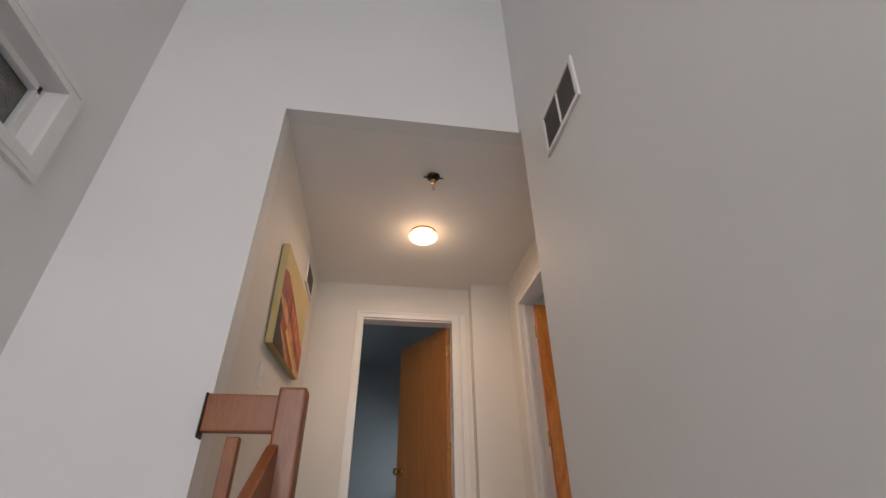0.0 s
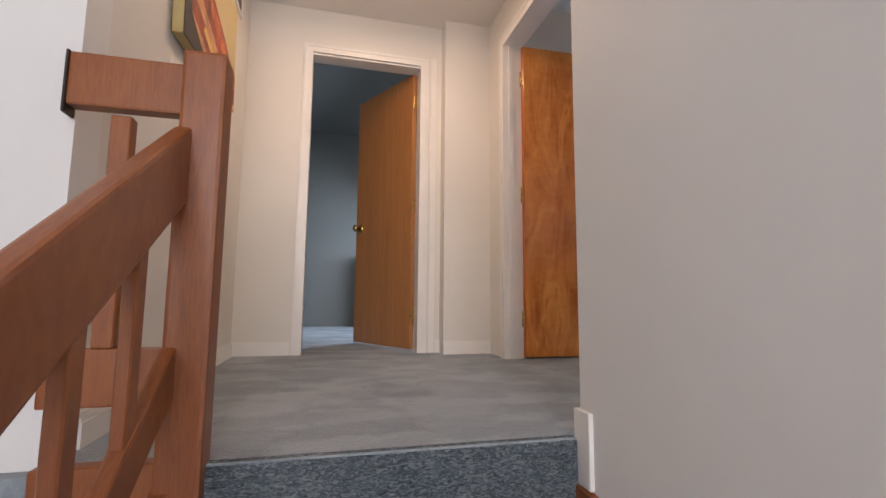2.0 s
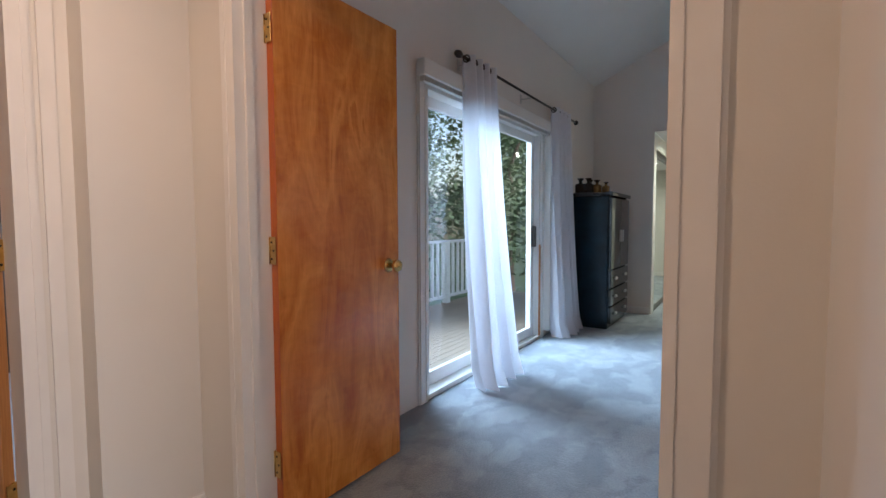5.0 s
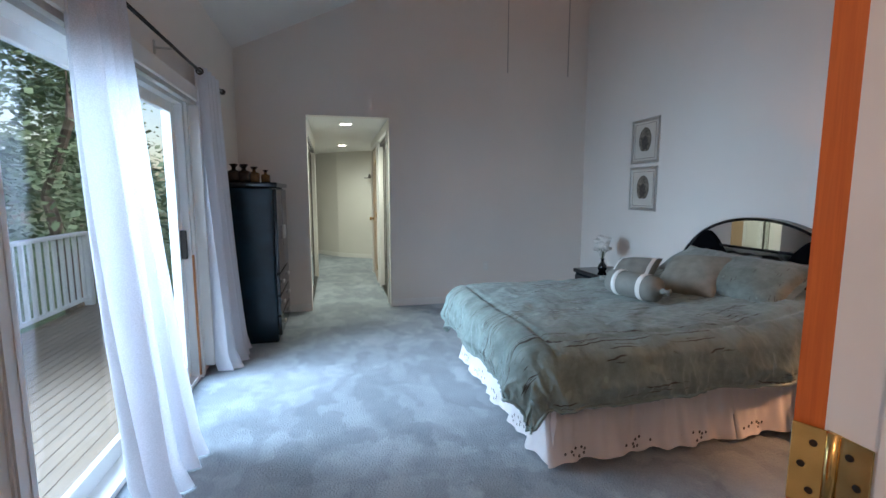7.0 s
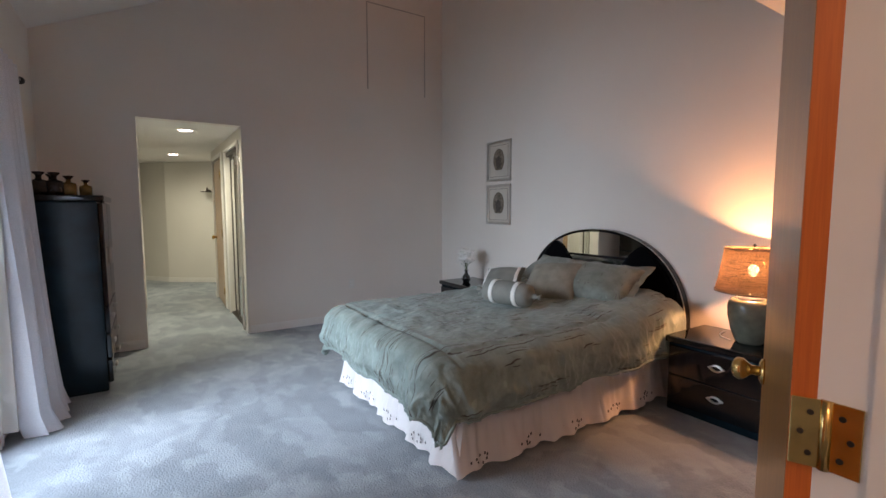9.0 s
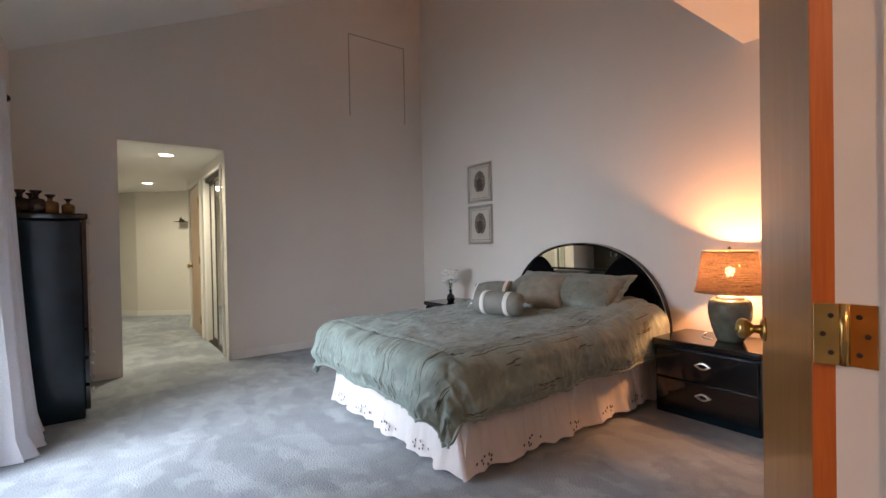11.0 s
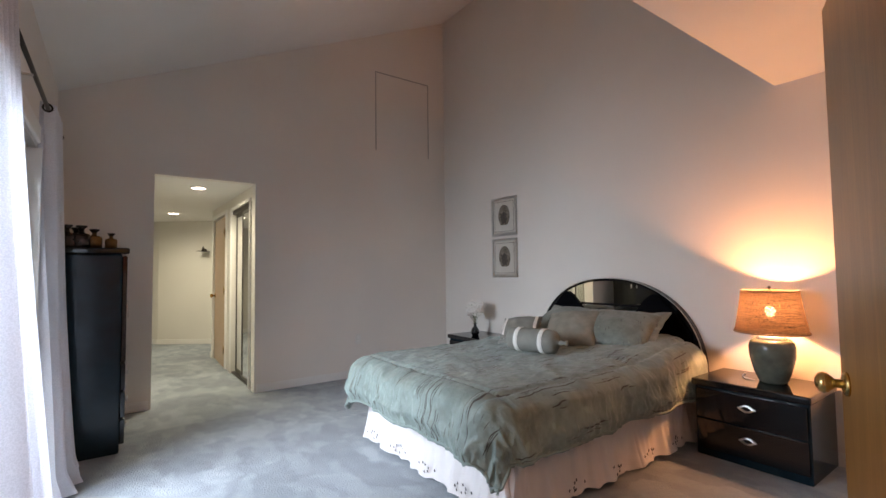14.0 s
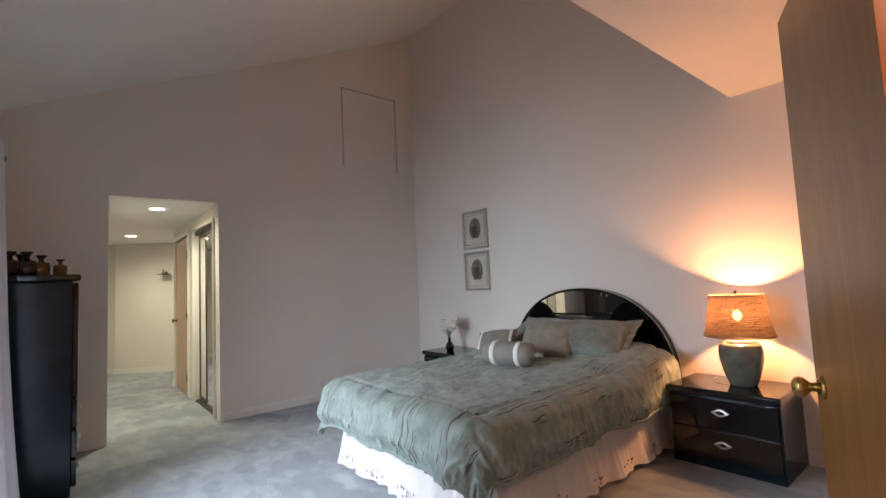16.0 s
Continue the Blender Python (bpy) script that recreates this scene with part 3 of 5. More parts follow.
# ---- doors ----
def knob(parent, at, out, side=1):
    """A round brass knob on a door face; out is the way it stands out, in the door's own x-y."""
    m = Matrix.Translation(at) @ Vector(out).to_track_quat("Z", "Y").to_matrix().to_4x4()
    k = part("door_knob", turned(lathe([(0.0, 0.0), (0.013, 0.0), (0.012, 0.028), (0.018, 0.034), (0.027, 0.044), (0.029, 0.054), (0.025, 0.064), (0.012, 0.071), (0.0, 0.072)], 24), m), M_BRASS, parent, "polished brass knob", True)
    part("rose", turned(lathe([(0.0, -0.001), (0.033, -0.001), (0.032, 0.006), (0.022, 0.012), (0.0, 0.012)], 24), m), M_BRASS, k, "", True)
    return k


def hinge(parent, at, a_leaf, a_jamb, z, h=0.10):
    """A butt hinge: the barrel and two leaves at the given angles in plan."""
    hg = part("hinge", lathe([(0.0, 0), (0.0075, 0), (0.0075, h), (0.0, h)], 14, at=(at[0], at[1], z - h / 2)), M_BRASS, parent, "brass butt hinge", True)
    for nm, a in (("hinge_leaf", a_leaf), ("hinge_plate", a_jamb)):
        b = bx((0.004, 0.040, -0.0012, 0.0012, z - h / 2, z + h / 2), bevel=0.0008)
        part(nm, turned(b, pose(at[0], at[1], 0, 0, 0, a)), M_BRASS, hg)
    sc = bmesh.new()
    for a in (a_leaf, a_jamb):
        for dx, dz in ((0.018, 0.03), (0.028, 0.0), (0.018, -0.03)):
            s1 = lathe([(0.0, -0.0026), (0.0042, -0.0022), (0.0042, 0.0022), (0.0, 0.0026)], 10)
            turned(s1, pose(at[0], at[1], 0, 0, 0, a) @ Matrix.Translation((dx, 0, z + dz)) @ pose(0, 0, 0, 90))
            me = bpy.data.meshes.new("t")
            s1.to_mesh(me)
            sc.from_mesh(me)
            bpy.data.meshes.remove(me)
            s1.free()
    part("screw", sc, M_DARKMETAL, hg)
    return hg


def leaf_door(name, pin, angle, width, flip, mat, label, thick=0.035, edge=None, knobs=(1, 1), plate=0, height=2.015, jamb_angle=None):
    """A flush door hung at pin; angle: the way of its leaf in plan; flip: -1 when the slab lies on the other side of the pin line."""
    d = thing(name, (pin[0], pin[1], 0.012), label, "door", rz=angle)
    y0, y1 = sorted((0.0, flip * thick))
    part("panel", bx((0.004, width, y0, y1, 0, height), bevel=0.0015), mat, d)
    if edge is not None:
        part("edge_strip", bx((0.002, 0.004, y0 + 0.0005, y1 - 0.0005, 0.001, height - 0.001)), edge, d, "orange stained door edge")
        part("edge_strip", bx((width, width + 0.002, y0 + 0.0005, y1 - 0.0005, 0.001, height - 0.001)), edge, d)
    for on, y, o in ((knobs[0], y0, -1), (knobs[1], y1, 1)):
        if on:
            knob(d, (width - 0.07, y, 0.922), (0, o, 0))
    ja = (jamb_angle if jamb_angle is not None else 180) - angle
    for z in (0.23, 1.02, 1.80):
        hinge(d, (-0.004, -0.006 * flip), 90 * flip, ja, z)
    return d


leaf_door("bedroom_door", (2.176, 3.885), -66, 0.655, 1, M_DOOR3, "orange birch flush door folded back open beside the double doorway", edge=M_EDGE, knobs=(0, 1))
leaf_door("bedroom_door", (2.178, 5.195), -1, 0.665, -1, M_DOOR, "orange birch flush door with a brass knob, standing wide open into the bedroom", edge=M_EDGE, knobs=(1, 1))
leaf_door("north_room_door", (1.583, YN + 0.115), 118, 0.745, 1, M_DOOR2, "brown oak flush door, half open into the grey room", knobs=(1, 1))
leaf_door("corridor_door", (8.72, 3.81), -2, 0.90, -1, M_CLEARW, "pale wooden flush door in the passage, closed", knobs=(0, 1))
casing("trim_corridor_door", "x", AY0, 1, 8.72, 9.62, 2.06, 0.055)
casing("trim_corridor_closet", "x", AY0, 1, 7.40, 8.37, 2.06, 0.04)


# ---- hall ----
def hall_lamp():
    t = thing("ceiling_lamp", (1.24, 4.745, 2.35), "round frosted ceiling lamp, lit warm, with a brass ring", "ceiling lamp")
    part("ring", lathe([(0.0, 0.0), (0.094, 0.0), (0.097, -0.008), (0.094, -0.014), (0.0, -0.016)], 40), M_BRASS, t, "brass ring", True)
    part("shade", lathe([(0.090, -0.0145), (0.102, -0.030), (0.100, -0.042), (0.082, -0.056), (0.05, -0.064), (0.0, -0.067)], 40), M_LAMPGLOW, t, "ribbed frosted glass", True)


def smoke_detector():
    t = thing("pendant_mount", (1.235, 4.122, 2.35), "small dark bronze ceiling fitting with a hanging wire", "ceiling fitting")
    part("canopy", lathe([(0.0, 0.0), (0.042, 0.0), (0.038, -0.012), (0.020, -0.020), (0.0, -0.021)], 24), M_DARKMETAL, t, "", True)
    part("socket", lathe([(0.0, -0.02), (0.018, -0.02), (0.016, -0.045), (0.0, -0.046)], 18), M_BRASS, t, "", True)
    part("wire", tube([(0, 0, -0.045), (0.006, 0.004, -0.065), (-0.004, 0.006, -0.085), (0.008, 0.004, -0.10)], 0.0016, 6), M_DARKMETAL, t)
    part("arm", bx((-0.06, 0.06, -0.004, 0.004, -0.014, -0.006), bevel=0.001), M_DARKMETAL, t)


def grille(name, at, w, h, panes, label, rz):
    """A wall grille in its own x-z, facing -y, turned by rz."""
    t = thing(name, at, label, "air vent", rz=rz)
    f = 0.022
    bars = [(0, w, -0.012, 0, 0, f), (0, w, -0.012, 0, h - f, h), (0, f, -0.012, 0, f, h - f), (w - f, w, -0.012, 0, f, h - f)]
    for k in range(1, panes):
        c = w * k / panes
        bars.append((c - 0.006, c + 0.006, -0.011, 0, f, h - f))
    part("frame", bx(*bars, bevel=0.002), M_TRIM, t, "white frame")
    part("backing", bx((f, w - f, -0.003, 0.001, f, h - f)), M_GRILLE, t, "dark backing")
    n = int((h - 2 * f) / 0.014)
    for k in range(n):
        z = f + 0.007 + k * (h - 2 * f - 0.014) / max(1, n - 1)
        part("slat", turned(bx((f, w - f, -0.006, 0.002, -0.0007, 0.0007)), Matrix.Translation((0, -0.004, z)) @ pose(0, 0, 0, 35)), M_GRILLE, t)


hall_lamp()
smoke_detector()
grille("wall_vent", (XR, 3.38, 1.865), 0.34, 0.235, 2, "white two-part return grille on the stairwell wall", -90)
grille("wall_vent", (XL, 4.98, 2.02), 0.34, 0.20, 1, "pale grille on the hall wall by the painting", 90)


def painting():
    t = thing("painting", (XL, 4.22, 1.285), "wide canvas of orange calla lilies hung crooked on the hall wall", "painting")
    t.rotation_euler = (radians(4), 0, 0)
    part("canvas", bx((0.004, 0.042, 0, 0.86, 0, 0.55), bevel=0.003), M_PAINT, t)
    def stroke(name, pts, mat, d, lab):
        part(name, turned(prism(pts, d, "x"), Matrix.Translation((0.0422, 0, 0))), mat, t, lab)

    stroke("petal", [(0.0, 0.40), (0.10, 0.42), (0.34, 0.36), (0.62, 0.27), (0.86, 0.16), (0.86, 0.03), (0.70, 0.06), (0.40, 0.19), (0.0, 0.27)], M_PRED, 0.0008, "orange red petal")
    stroke("petal", [(0.30, 0.33), (0.55, 0.27), (0.86, 0.19), (0.86, 0.10), (0.60, 0.17), (0.34, 0.27)], M_PRED2, 0.0014, "bright red fold")
    stroke("petal", [(0.0, 0.25), (0.12, 0.27), (0.34, 0.20), (0.60, 0.10), (0.86, 0.02), (0.86, 0.0), (0.30, 0.0), (0.0, 0.07)], M_PPEACH, 0.0020, "peach petal")
    stroke("fold", [(0.04, 0.22), (0.30, 0.15), (0.56, 0.05), (0.62, 0.0), (0.50, 0.0), (0.24, 0.09), (0.02, 0.14)], M_PRED, 0.0026, "dark fold")
    stroke("stem", [(0.26, 0.16), (0.50, 0.085), (0.78, 0.0), (0.72, 0.0), (0.46, 0.06), (0.24, 0.13)], M_PYEL, 0.0032, "yellow stroke")
    stroke("shadow", [(0.0, 0.24), (0.05, 0.20), (0.08, 0.12), (0.16, 0.08), (0.34, 0.0), (0.0, 0.0)], M_PDARK, 0.0032, "dark corner")
    part("bar", bx((0.0, 0.004, 0.02, 0.84, 0.02, 0.53)), M_DARKMETAL, t, "dark stretcher back")


def plate(name, at, rz, label, w=0.072, h=0.115, toggles=1):
    t = thing(name, at, label, "switch plate", rz=rz)
    part("plate", bx((-w / 2, w / 2, -0.006, 0, 0, h), bevel=0.002), M_PLASTIC, t)
    if toggles == 1:
        part("toggle", turned(bx((-0.005, 0.005, -0.014, 0, -0.010, 0.010), bevel=0.002), pose(0, -0.004, h / 2, 20)), M_PLASTIC, t)
    else:
        for z in (h * 0.32, h * 0.68):
            part("socket", bx((-0.016, 0.016, -0.0075, -0.005, z - 0.012, z + 0.012), bevel=0.003), M_TRIM, t)


painting()
plate("light_switch", (XL, 4.27, 1.08), 90, "white light switch plate on the hall wall")
plate("power_outlet", (XE, 2.60, 0.39), -90, "white wall socket beside the bed", toggles=2)


# ---- stair rail ----
def railing():
    t = thing("stair_railing", (0.705, 3.675, 0), "redwood stair railing with a square newel and slanted handrail", "railing")
    nx0, nx1, ny0, ny1 = -0.052, 0.040, -0.058, 0.026
    part("newel_post", bx((nx0, nx1, ny0, ny1, -0.35, 0.917), bevel=0.009, seg=2), M_RAIL, t, "square newel post")
    part("guard_rail", bx((-0.285, nx0, -0.022, 0.020, 0.776, 0.897), bevel=0.006, seg=2), M_RAIL, t)
    part("guard_bottom_rail", bx((-0.285, nx0, -0.02, 0.018, 0.13, 0.25), bevel=0.005, seg=2), M_RAIL, t)
    part("guard_baluster", bx((-0.198, -0.156, -0.018, 0.016, 0.25, 0.762), bevel=0.003), M_RAIL, t)
    part("bracket", bx((-0.292, -0.285, -0.024, 0.022, 0.757, 0.90), bevel=0.002), M_DARKMETAL, t)
    part("fascia", bx((-0.285, nx0, -0.02, 0.022, -0.06, 0.012), bevel=0.003), M_RAIL, t)
    k, run = 0.65, 2.70

    def slant(y0, top, depth, x0, x1, name):
        a = math.atan(k)
        l = run / math.cos(a)
        b = bx((x0, x1, -l, 0, -depth, 0), bevel=0.008, seg=2)
        turned(b, Matrix.Translation((0, y0, top)) @ pose(0, 0, 0, math.degrees(a)))
        part(name, b, M_RAIL, t)

    slant(-0.055, 0.737, 0.145, -0.058, -0.022, "handrail")
    slant(-0.055, 0.258, 0.092, -0.052, -0.022, "lower_rail")
    for i in range(14):
        y = -0.255 - 0.190 * i
        zt = 0.737 + k * (y + 0.055) - 0.13
        zb = 0.258 + k * (y + 0.055) - 0.03
        part("baluster", bx((-0.050, -0.026, y - 0.020, y + 0.020, zb, zt), bevel=0.003), M_RAIL, t)
    part("lower_post", bx((nx0, nx1, -2.85, -2.74, LOW, -0.85), bevel=0.009, seg=2), M_RAIL, t)
    part("stringer", turned(prism([(-0.03, -0.02), (-0.03, -0.36), (-1.95, -1.26), (-1.95, -1.24)], 0.035, "x"), Matrix.Translation((-0.055, 0, 0))), M_RAIL, t)


railing()


def ledge():
    t = thing("wall_shelf", (-0.02, YH, 0.073), "pine wall shelf on a scrolled bracket in the stairwell", "shelf")
    part("board", bx((-0.262, 0.315, -0.20, 0, 0, 0.022), bevel=0.006, seg=2), M_SHELF, t)
    o = [(0, 0), (-0.15, 0), (-0.15, -0.025), (-0.12, -0.045), (-0.10, -0.07), (-0.085, -0.10), (-0.055, -0.115), (-0.035, -0.15), (0, -0.17)]
    for x in (0.13,):
        part("bracket", turned(prism(o, 0.05, "x"), Matrix.Translation((x, 0, -0.0))), M_SHELF, t)
    part("rail", bx((-0.262, 0.315, -0.022, -0.002, -0.05, 0), bevel=0.003), M_SHELF, t)


def leaf_mesh(size):
    bm = bmesh.new()
    rows = [(0.0, 0.04, 0.0), (0.12, 0.42, 0.03), (0.35, 0.50, 0.05), (0.65, 0.34, 0.03), (0.88, 0.14, -0.03), (1.0, 0.0, -0.08)]
    prev = None
    for y, w, z in rows:
        cur = [bm.verts.new((sx * w * size, y * size, (z + (0.10 if sx == 0 else 0.0) * -1) * size)) for sx in (-1, 0, 1)]
        if prev:
            for k in (0, 1):
                bm.faces.new((prev[k], prev[k + 1], cur[k + 1], cur[k]))
        prev = cur
    bmesh.ops.remove_doubles(bm, verts=bm.verts, dist=1e-5)
    me = bpy.data.meshes.new("leaf")
    bm.to_mesh(me)
    bm.free()
    smooth(me)
    return me


def ivy():
    rnd = random.Random(5)
    t = thing("potted_ivy", (0.085, YH - 0.12, 0.0965), "trailing green pothos in a woven pot on the pine shelf", "plant")
    part("pot", lathe([(0.0, 0.0), (0.05, 0.0), (0.068, 0.05), (0.078, 0.11), (0.082, 0.115), (0.074, 0.118), (0.068, 0.10), (0.0, 0.10)], 28), M_POT, t, "woven brown pot", True)
    ms = []
    for s_, m_ in ((0.085, M_LEAF), (0.10, M_LEAF), (0.09, M_LEAF2), (0.07, M_LEAF2)):
        me = leaf_mesh(s_)
        me.materials.append(m_)
        ms.append(me)
    for k in range(13):
        a = rnd.uniform(0, 6.28)
        r = rnd.uniform(0.06, 0.19)
        top = rnd.uniform(0.08, 0.18)
        end = Vector((math.cos(a) * r + 0.05, -abs(math.sin(a)) * r * 0.5 + 0.03, 0.16 + rnd.uniform(-0.18, 0.09)))
        mid = Vector((math.cos(a) * r * 0.6, -abs(math.sin(a)) * 0.03, 0.12 + top))
        pts = [Vector((0, 0, 0.10)).lerp(mid, f).lerp(mid.lerp(end, f), f) for f in (0, 0.2, 0.4, 0.6, 0.8, 1.0)]
        st = part("stem", tube(pts, 0.0022, 5), M_LEAF2, t)
        for q in range(11):
            f = rnd.uniform(0.2, 1.0)
            p = Vector((0, 0, 0.10)).lerp(mid, f).lerp(mid.lerp(end, f), f)
            lf = new("leaf", rnd.choice(ms))
            lf.parent = st
            p = p + Vector((rnd.uniform(-0.02, 0.02), rnd.uniform(-0.025, 0.0), rnd.uniform(-0.015, 0.02)))
            p.y = min(p.y, 0.05)
            lf.matrix_basis = pose(*p, rnd.uniform(-70, -5), rnd.uniform(-35, 35), rnd.uniform(95, 265))


ledge()
ivy()


def side_window():
    t = thing("window_1", (-0.29, 2.3, 1.62), "small white framed window high in the stairwell", "window")
    L, H = 1.07, 0.32
    fr = [(0, 0.018, -0.07, L + 0.07, -0.07, 0), (0, 0.018, -0.07, L + 0.07, H, H + 0.07), (0, 0.018, -0.07, 0, 0, H), (0, 0.018, L, L + 0.07, 0, H),
          (0.018, 0.024, -0.05, L + 0.05, -0.05, -0.03), (0.018, 0.024, -0.05, L + 0.05, H + 0.03, H + 0.05)]
    part("window_frame", bx(*fr), M_TRIM, t)
    part("sash", bx((-0.10, -0.07, 0.012, L - 0.012, 0, 0.03), (-0.10, -0.07, 0.012, L - 0.012, H - 0.03, H), (-0.10, -0.07, 0.0, 0.03, 0, H), (-0.10, -0.07, L - 0.03, L, 0, H)), M_TRIM, t)
    part("pane", bx((-0.088, -0.084, 0.03, L - 0.03, 0.03, H - 0.03)), M_GLASS, t)
    # Brown panel added behind the pane stands in for the glass's reflection.
    part("reflection_panel", bx((-0.118, -0.112, 0, L, 0, H)), plain("brown panel for the pane's reflection", (0.16, 0.12, 0.09), 0.8, vary=0.5, scale=14), t, "brown panel for the pane's reflection")


side_window()


def dark_dresser():
    t = thing("dresser", (1.42, 8.40, 0), "dark wooden dresser half hidden behind the oak door", "dresser")
    part("body", bx((0, 0.9, 0, 0.28, 0, 0.92), bevel=0.006), plain("dark walnut", (0.03, 0.022, 0.018), 0.4, vary=0.3), t)
    part("top", bx((-0.02, 0.92, -0.02, 0.28, 0.92, 0.945), bevel=0.004), plain("dark walnut top", (0.035, 0.025, 0.02), 0.3), t)
    for k in range(3):
        part("drawer", bx((0.03, 0.87, -0.012, 0, 0.06 + 0.29 * k, 0.32 + 0.29 * k), bevel=0.004), plain("walnut drawer", (0.035, 0.026, 0.02), 0.4), t)


dark_dresser()


# ---- bed ----
BX0, BX1, BYH, BYF, BT = 3.73, 5.24, 1.42, 3.43, 0.585


def bed():
    t = thing("bed", ((BX0 + BX1) / 2, BYH, 0), "queen bed with a black arched mirrored headboard", "bed")
    w = (BX1 - BX0) / 2
    part("mattress", bx((-w + 0.03, w - 0.03, 0.0, BYF - BYH - 0.03, 0.33, BT - 0.03), bevel=0.05, seg=3), M_WHITEC, t)
    part("box_spring", bx((-w + 0.04, w - 0.04, 0.0, BYF - BYH - 0.04, 0.12, 0.328), bevel=0.01), M_WHITEC, t)
    for x in (-w + 0.1, w - 0.1):
        for y in (0.1, BYF - BYH - 0.15):
            part("leg", bx((x - 0.03, x + 0.03, y - 0.03, y + 0.03, 0, 0.12)), M_LACQ, t)
    # headboard
    cx, a, b, zb = 4.57 - t.location.x, 0.83, 0.74, 0.44
    arc = lambda f, k=1.0: (cx + a * k * math.copysign(abs(math.cos(f)) ** 0.92, math.cos(f)), zb + (1.175 - zb) * k * math.sin(f) ** 0.92)
    n = 48
    fs = [math.pi * i / n for i in range(n + 1)]
    hb = part("headboard", turned(prism([arc(f) for f in fs] + [(cx - a, 0.03), (cx + a, 0.03)], 0.055), Matrix.Translation((0, -0.14, 0))), M_LACQ, t, "glossy black lacquered arched headboard")
    rim = bmesh.new()
    ring = []
    for f in fs:
        xo, zo = arc(f, 1.0)
        xi, zi = arc(f, 0.994)
        ring.append([rim.verts.new(p) for p in ((xo, -0.083, zo), (xi, -0.083, zi), (xi, -0.076, zi), (xo, -0.079, zo))])
    for p, q in zip(ring, ring[1:]):
        for k in range(4):
            rim.faces.new((p[k], q[k], q[(k + 1) % 4], p[(k + 1) % 4]))
    bmesh.ops.recalc_face_normals(rim, faces=rim.faces)
    part("rim", rim, M_SILVER, hb, "thin polished rim")
    mo = [(x, z) for x, z in [arc(f, 0.965) for f in [radians(50) + radians(80) * i / 20 for i in range(21)]]]
    mo = mo + [(cx - 0.42, 0.86), (cx + 0.42, 0.86)]
    part("mirror_panel", turned(prism(mo, 0.006), Matrix.Translation((0, -0.086, 0))), M_MIRROR, hb, "curved mirror inlay")
    part("mirror_bar", bx((cx - 0.42, cx + 0.42, -0.086, -0.066, 0.925, 0.945), bevel=0.004), M_LACQ, hb)
    for s_ in (-1, 1):
        o = []
        for i in range(25):
            f = i / 24
            o.append((cx + s_ * (0.26 + 0.47 * f), 0.87 + 0.175 * math.sin(min(1.0, f * 2.3) * math.pi / 2) ** 1.1 - 0.62 * max(0.0, f - 0.44) ** 1.2))
        o += [(cx + s_ * 0.74, 0.62), (cx + s_ * 0.24, 0.62)]
        part("scroll", turned(prism(o, 0.040), Matrix.Translation((0, -0.100, 0))), M_LACQM, hb, "raised black scroll")
    return t


BED = bed()


def ruffle(x0, y0, x1, y1, top, name, parent, slit):
    """A gathered cloth sheet from top down to a scalloped hem just over the floor, along a line in plan."""
    n = int(math.hypot(x1 - x0, y1 - y0) / 0.010)
    nx, ny = (y1 - y0), -(x1 - x0)
    l = math.hypot(nx, ny)
    nx, ny = nx / l, ny / l
    rows = [0.0, 0.12, 0.25, 0.38, 0.5, 0.62, 0.75, 0.88, 0.95, 1.0]
    bm = bmesh.new()
    prev = None
    for i in range(n + 1):
        f = i / n
        s_ = f * l
        fold = 0.018 * math.sin(s_ * 19 + 1.3 * math.sin(s_ * 5)) + 0.009 * math.sin(s_ * 47 + 1.1)
        crease = 0.007 * math.sin(s_ * 88 + 2.0 * math.sin(s_ * 9)) + 0.012 * noise.noise(Vector((s_ * 14, 2.0, 0)))
        hem = 0.028 + 0.014 * abs(math.sin(s_ * 2 * math.pi / 0.34))
        col = []
        for r in rows:
            z = top + (hem - top) * r
            o = (fold + 0.05 * r) * r + 0.012 + crease * (1 - r * r * 0.9) * min(1.0, r * 4) + 0.008 * noise.noise(Vector((s_ * 9, z * 14, 3.0))) * r * (1 - r) * 4
            col.append(bm.verts.new((x0 + (x1 - x0) * f + nx * o, y0 + (y1 - y0) * f + ny * o, z)))
        if prev:
            for k in range(len(rows) - 1):
                bm.faces.new((prev[k], col[k], col[k + 1], prev[k + 1]))
        prev = col
    bmesh.ops.recalc_face_normals(bm, faces=bm.faces)
    return part(name, bm, M_SKIRT, parent, "white gathered cotton panel", True)


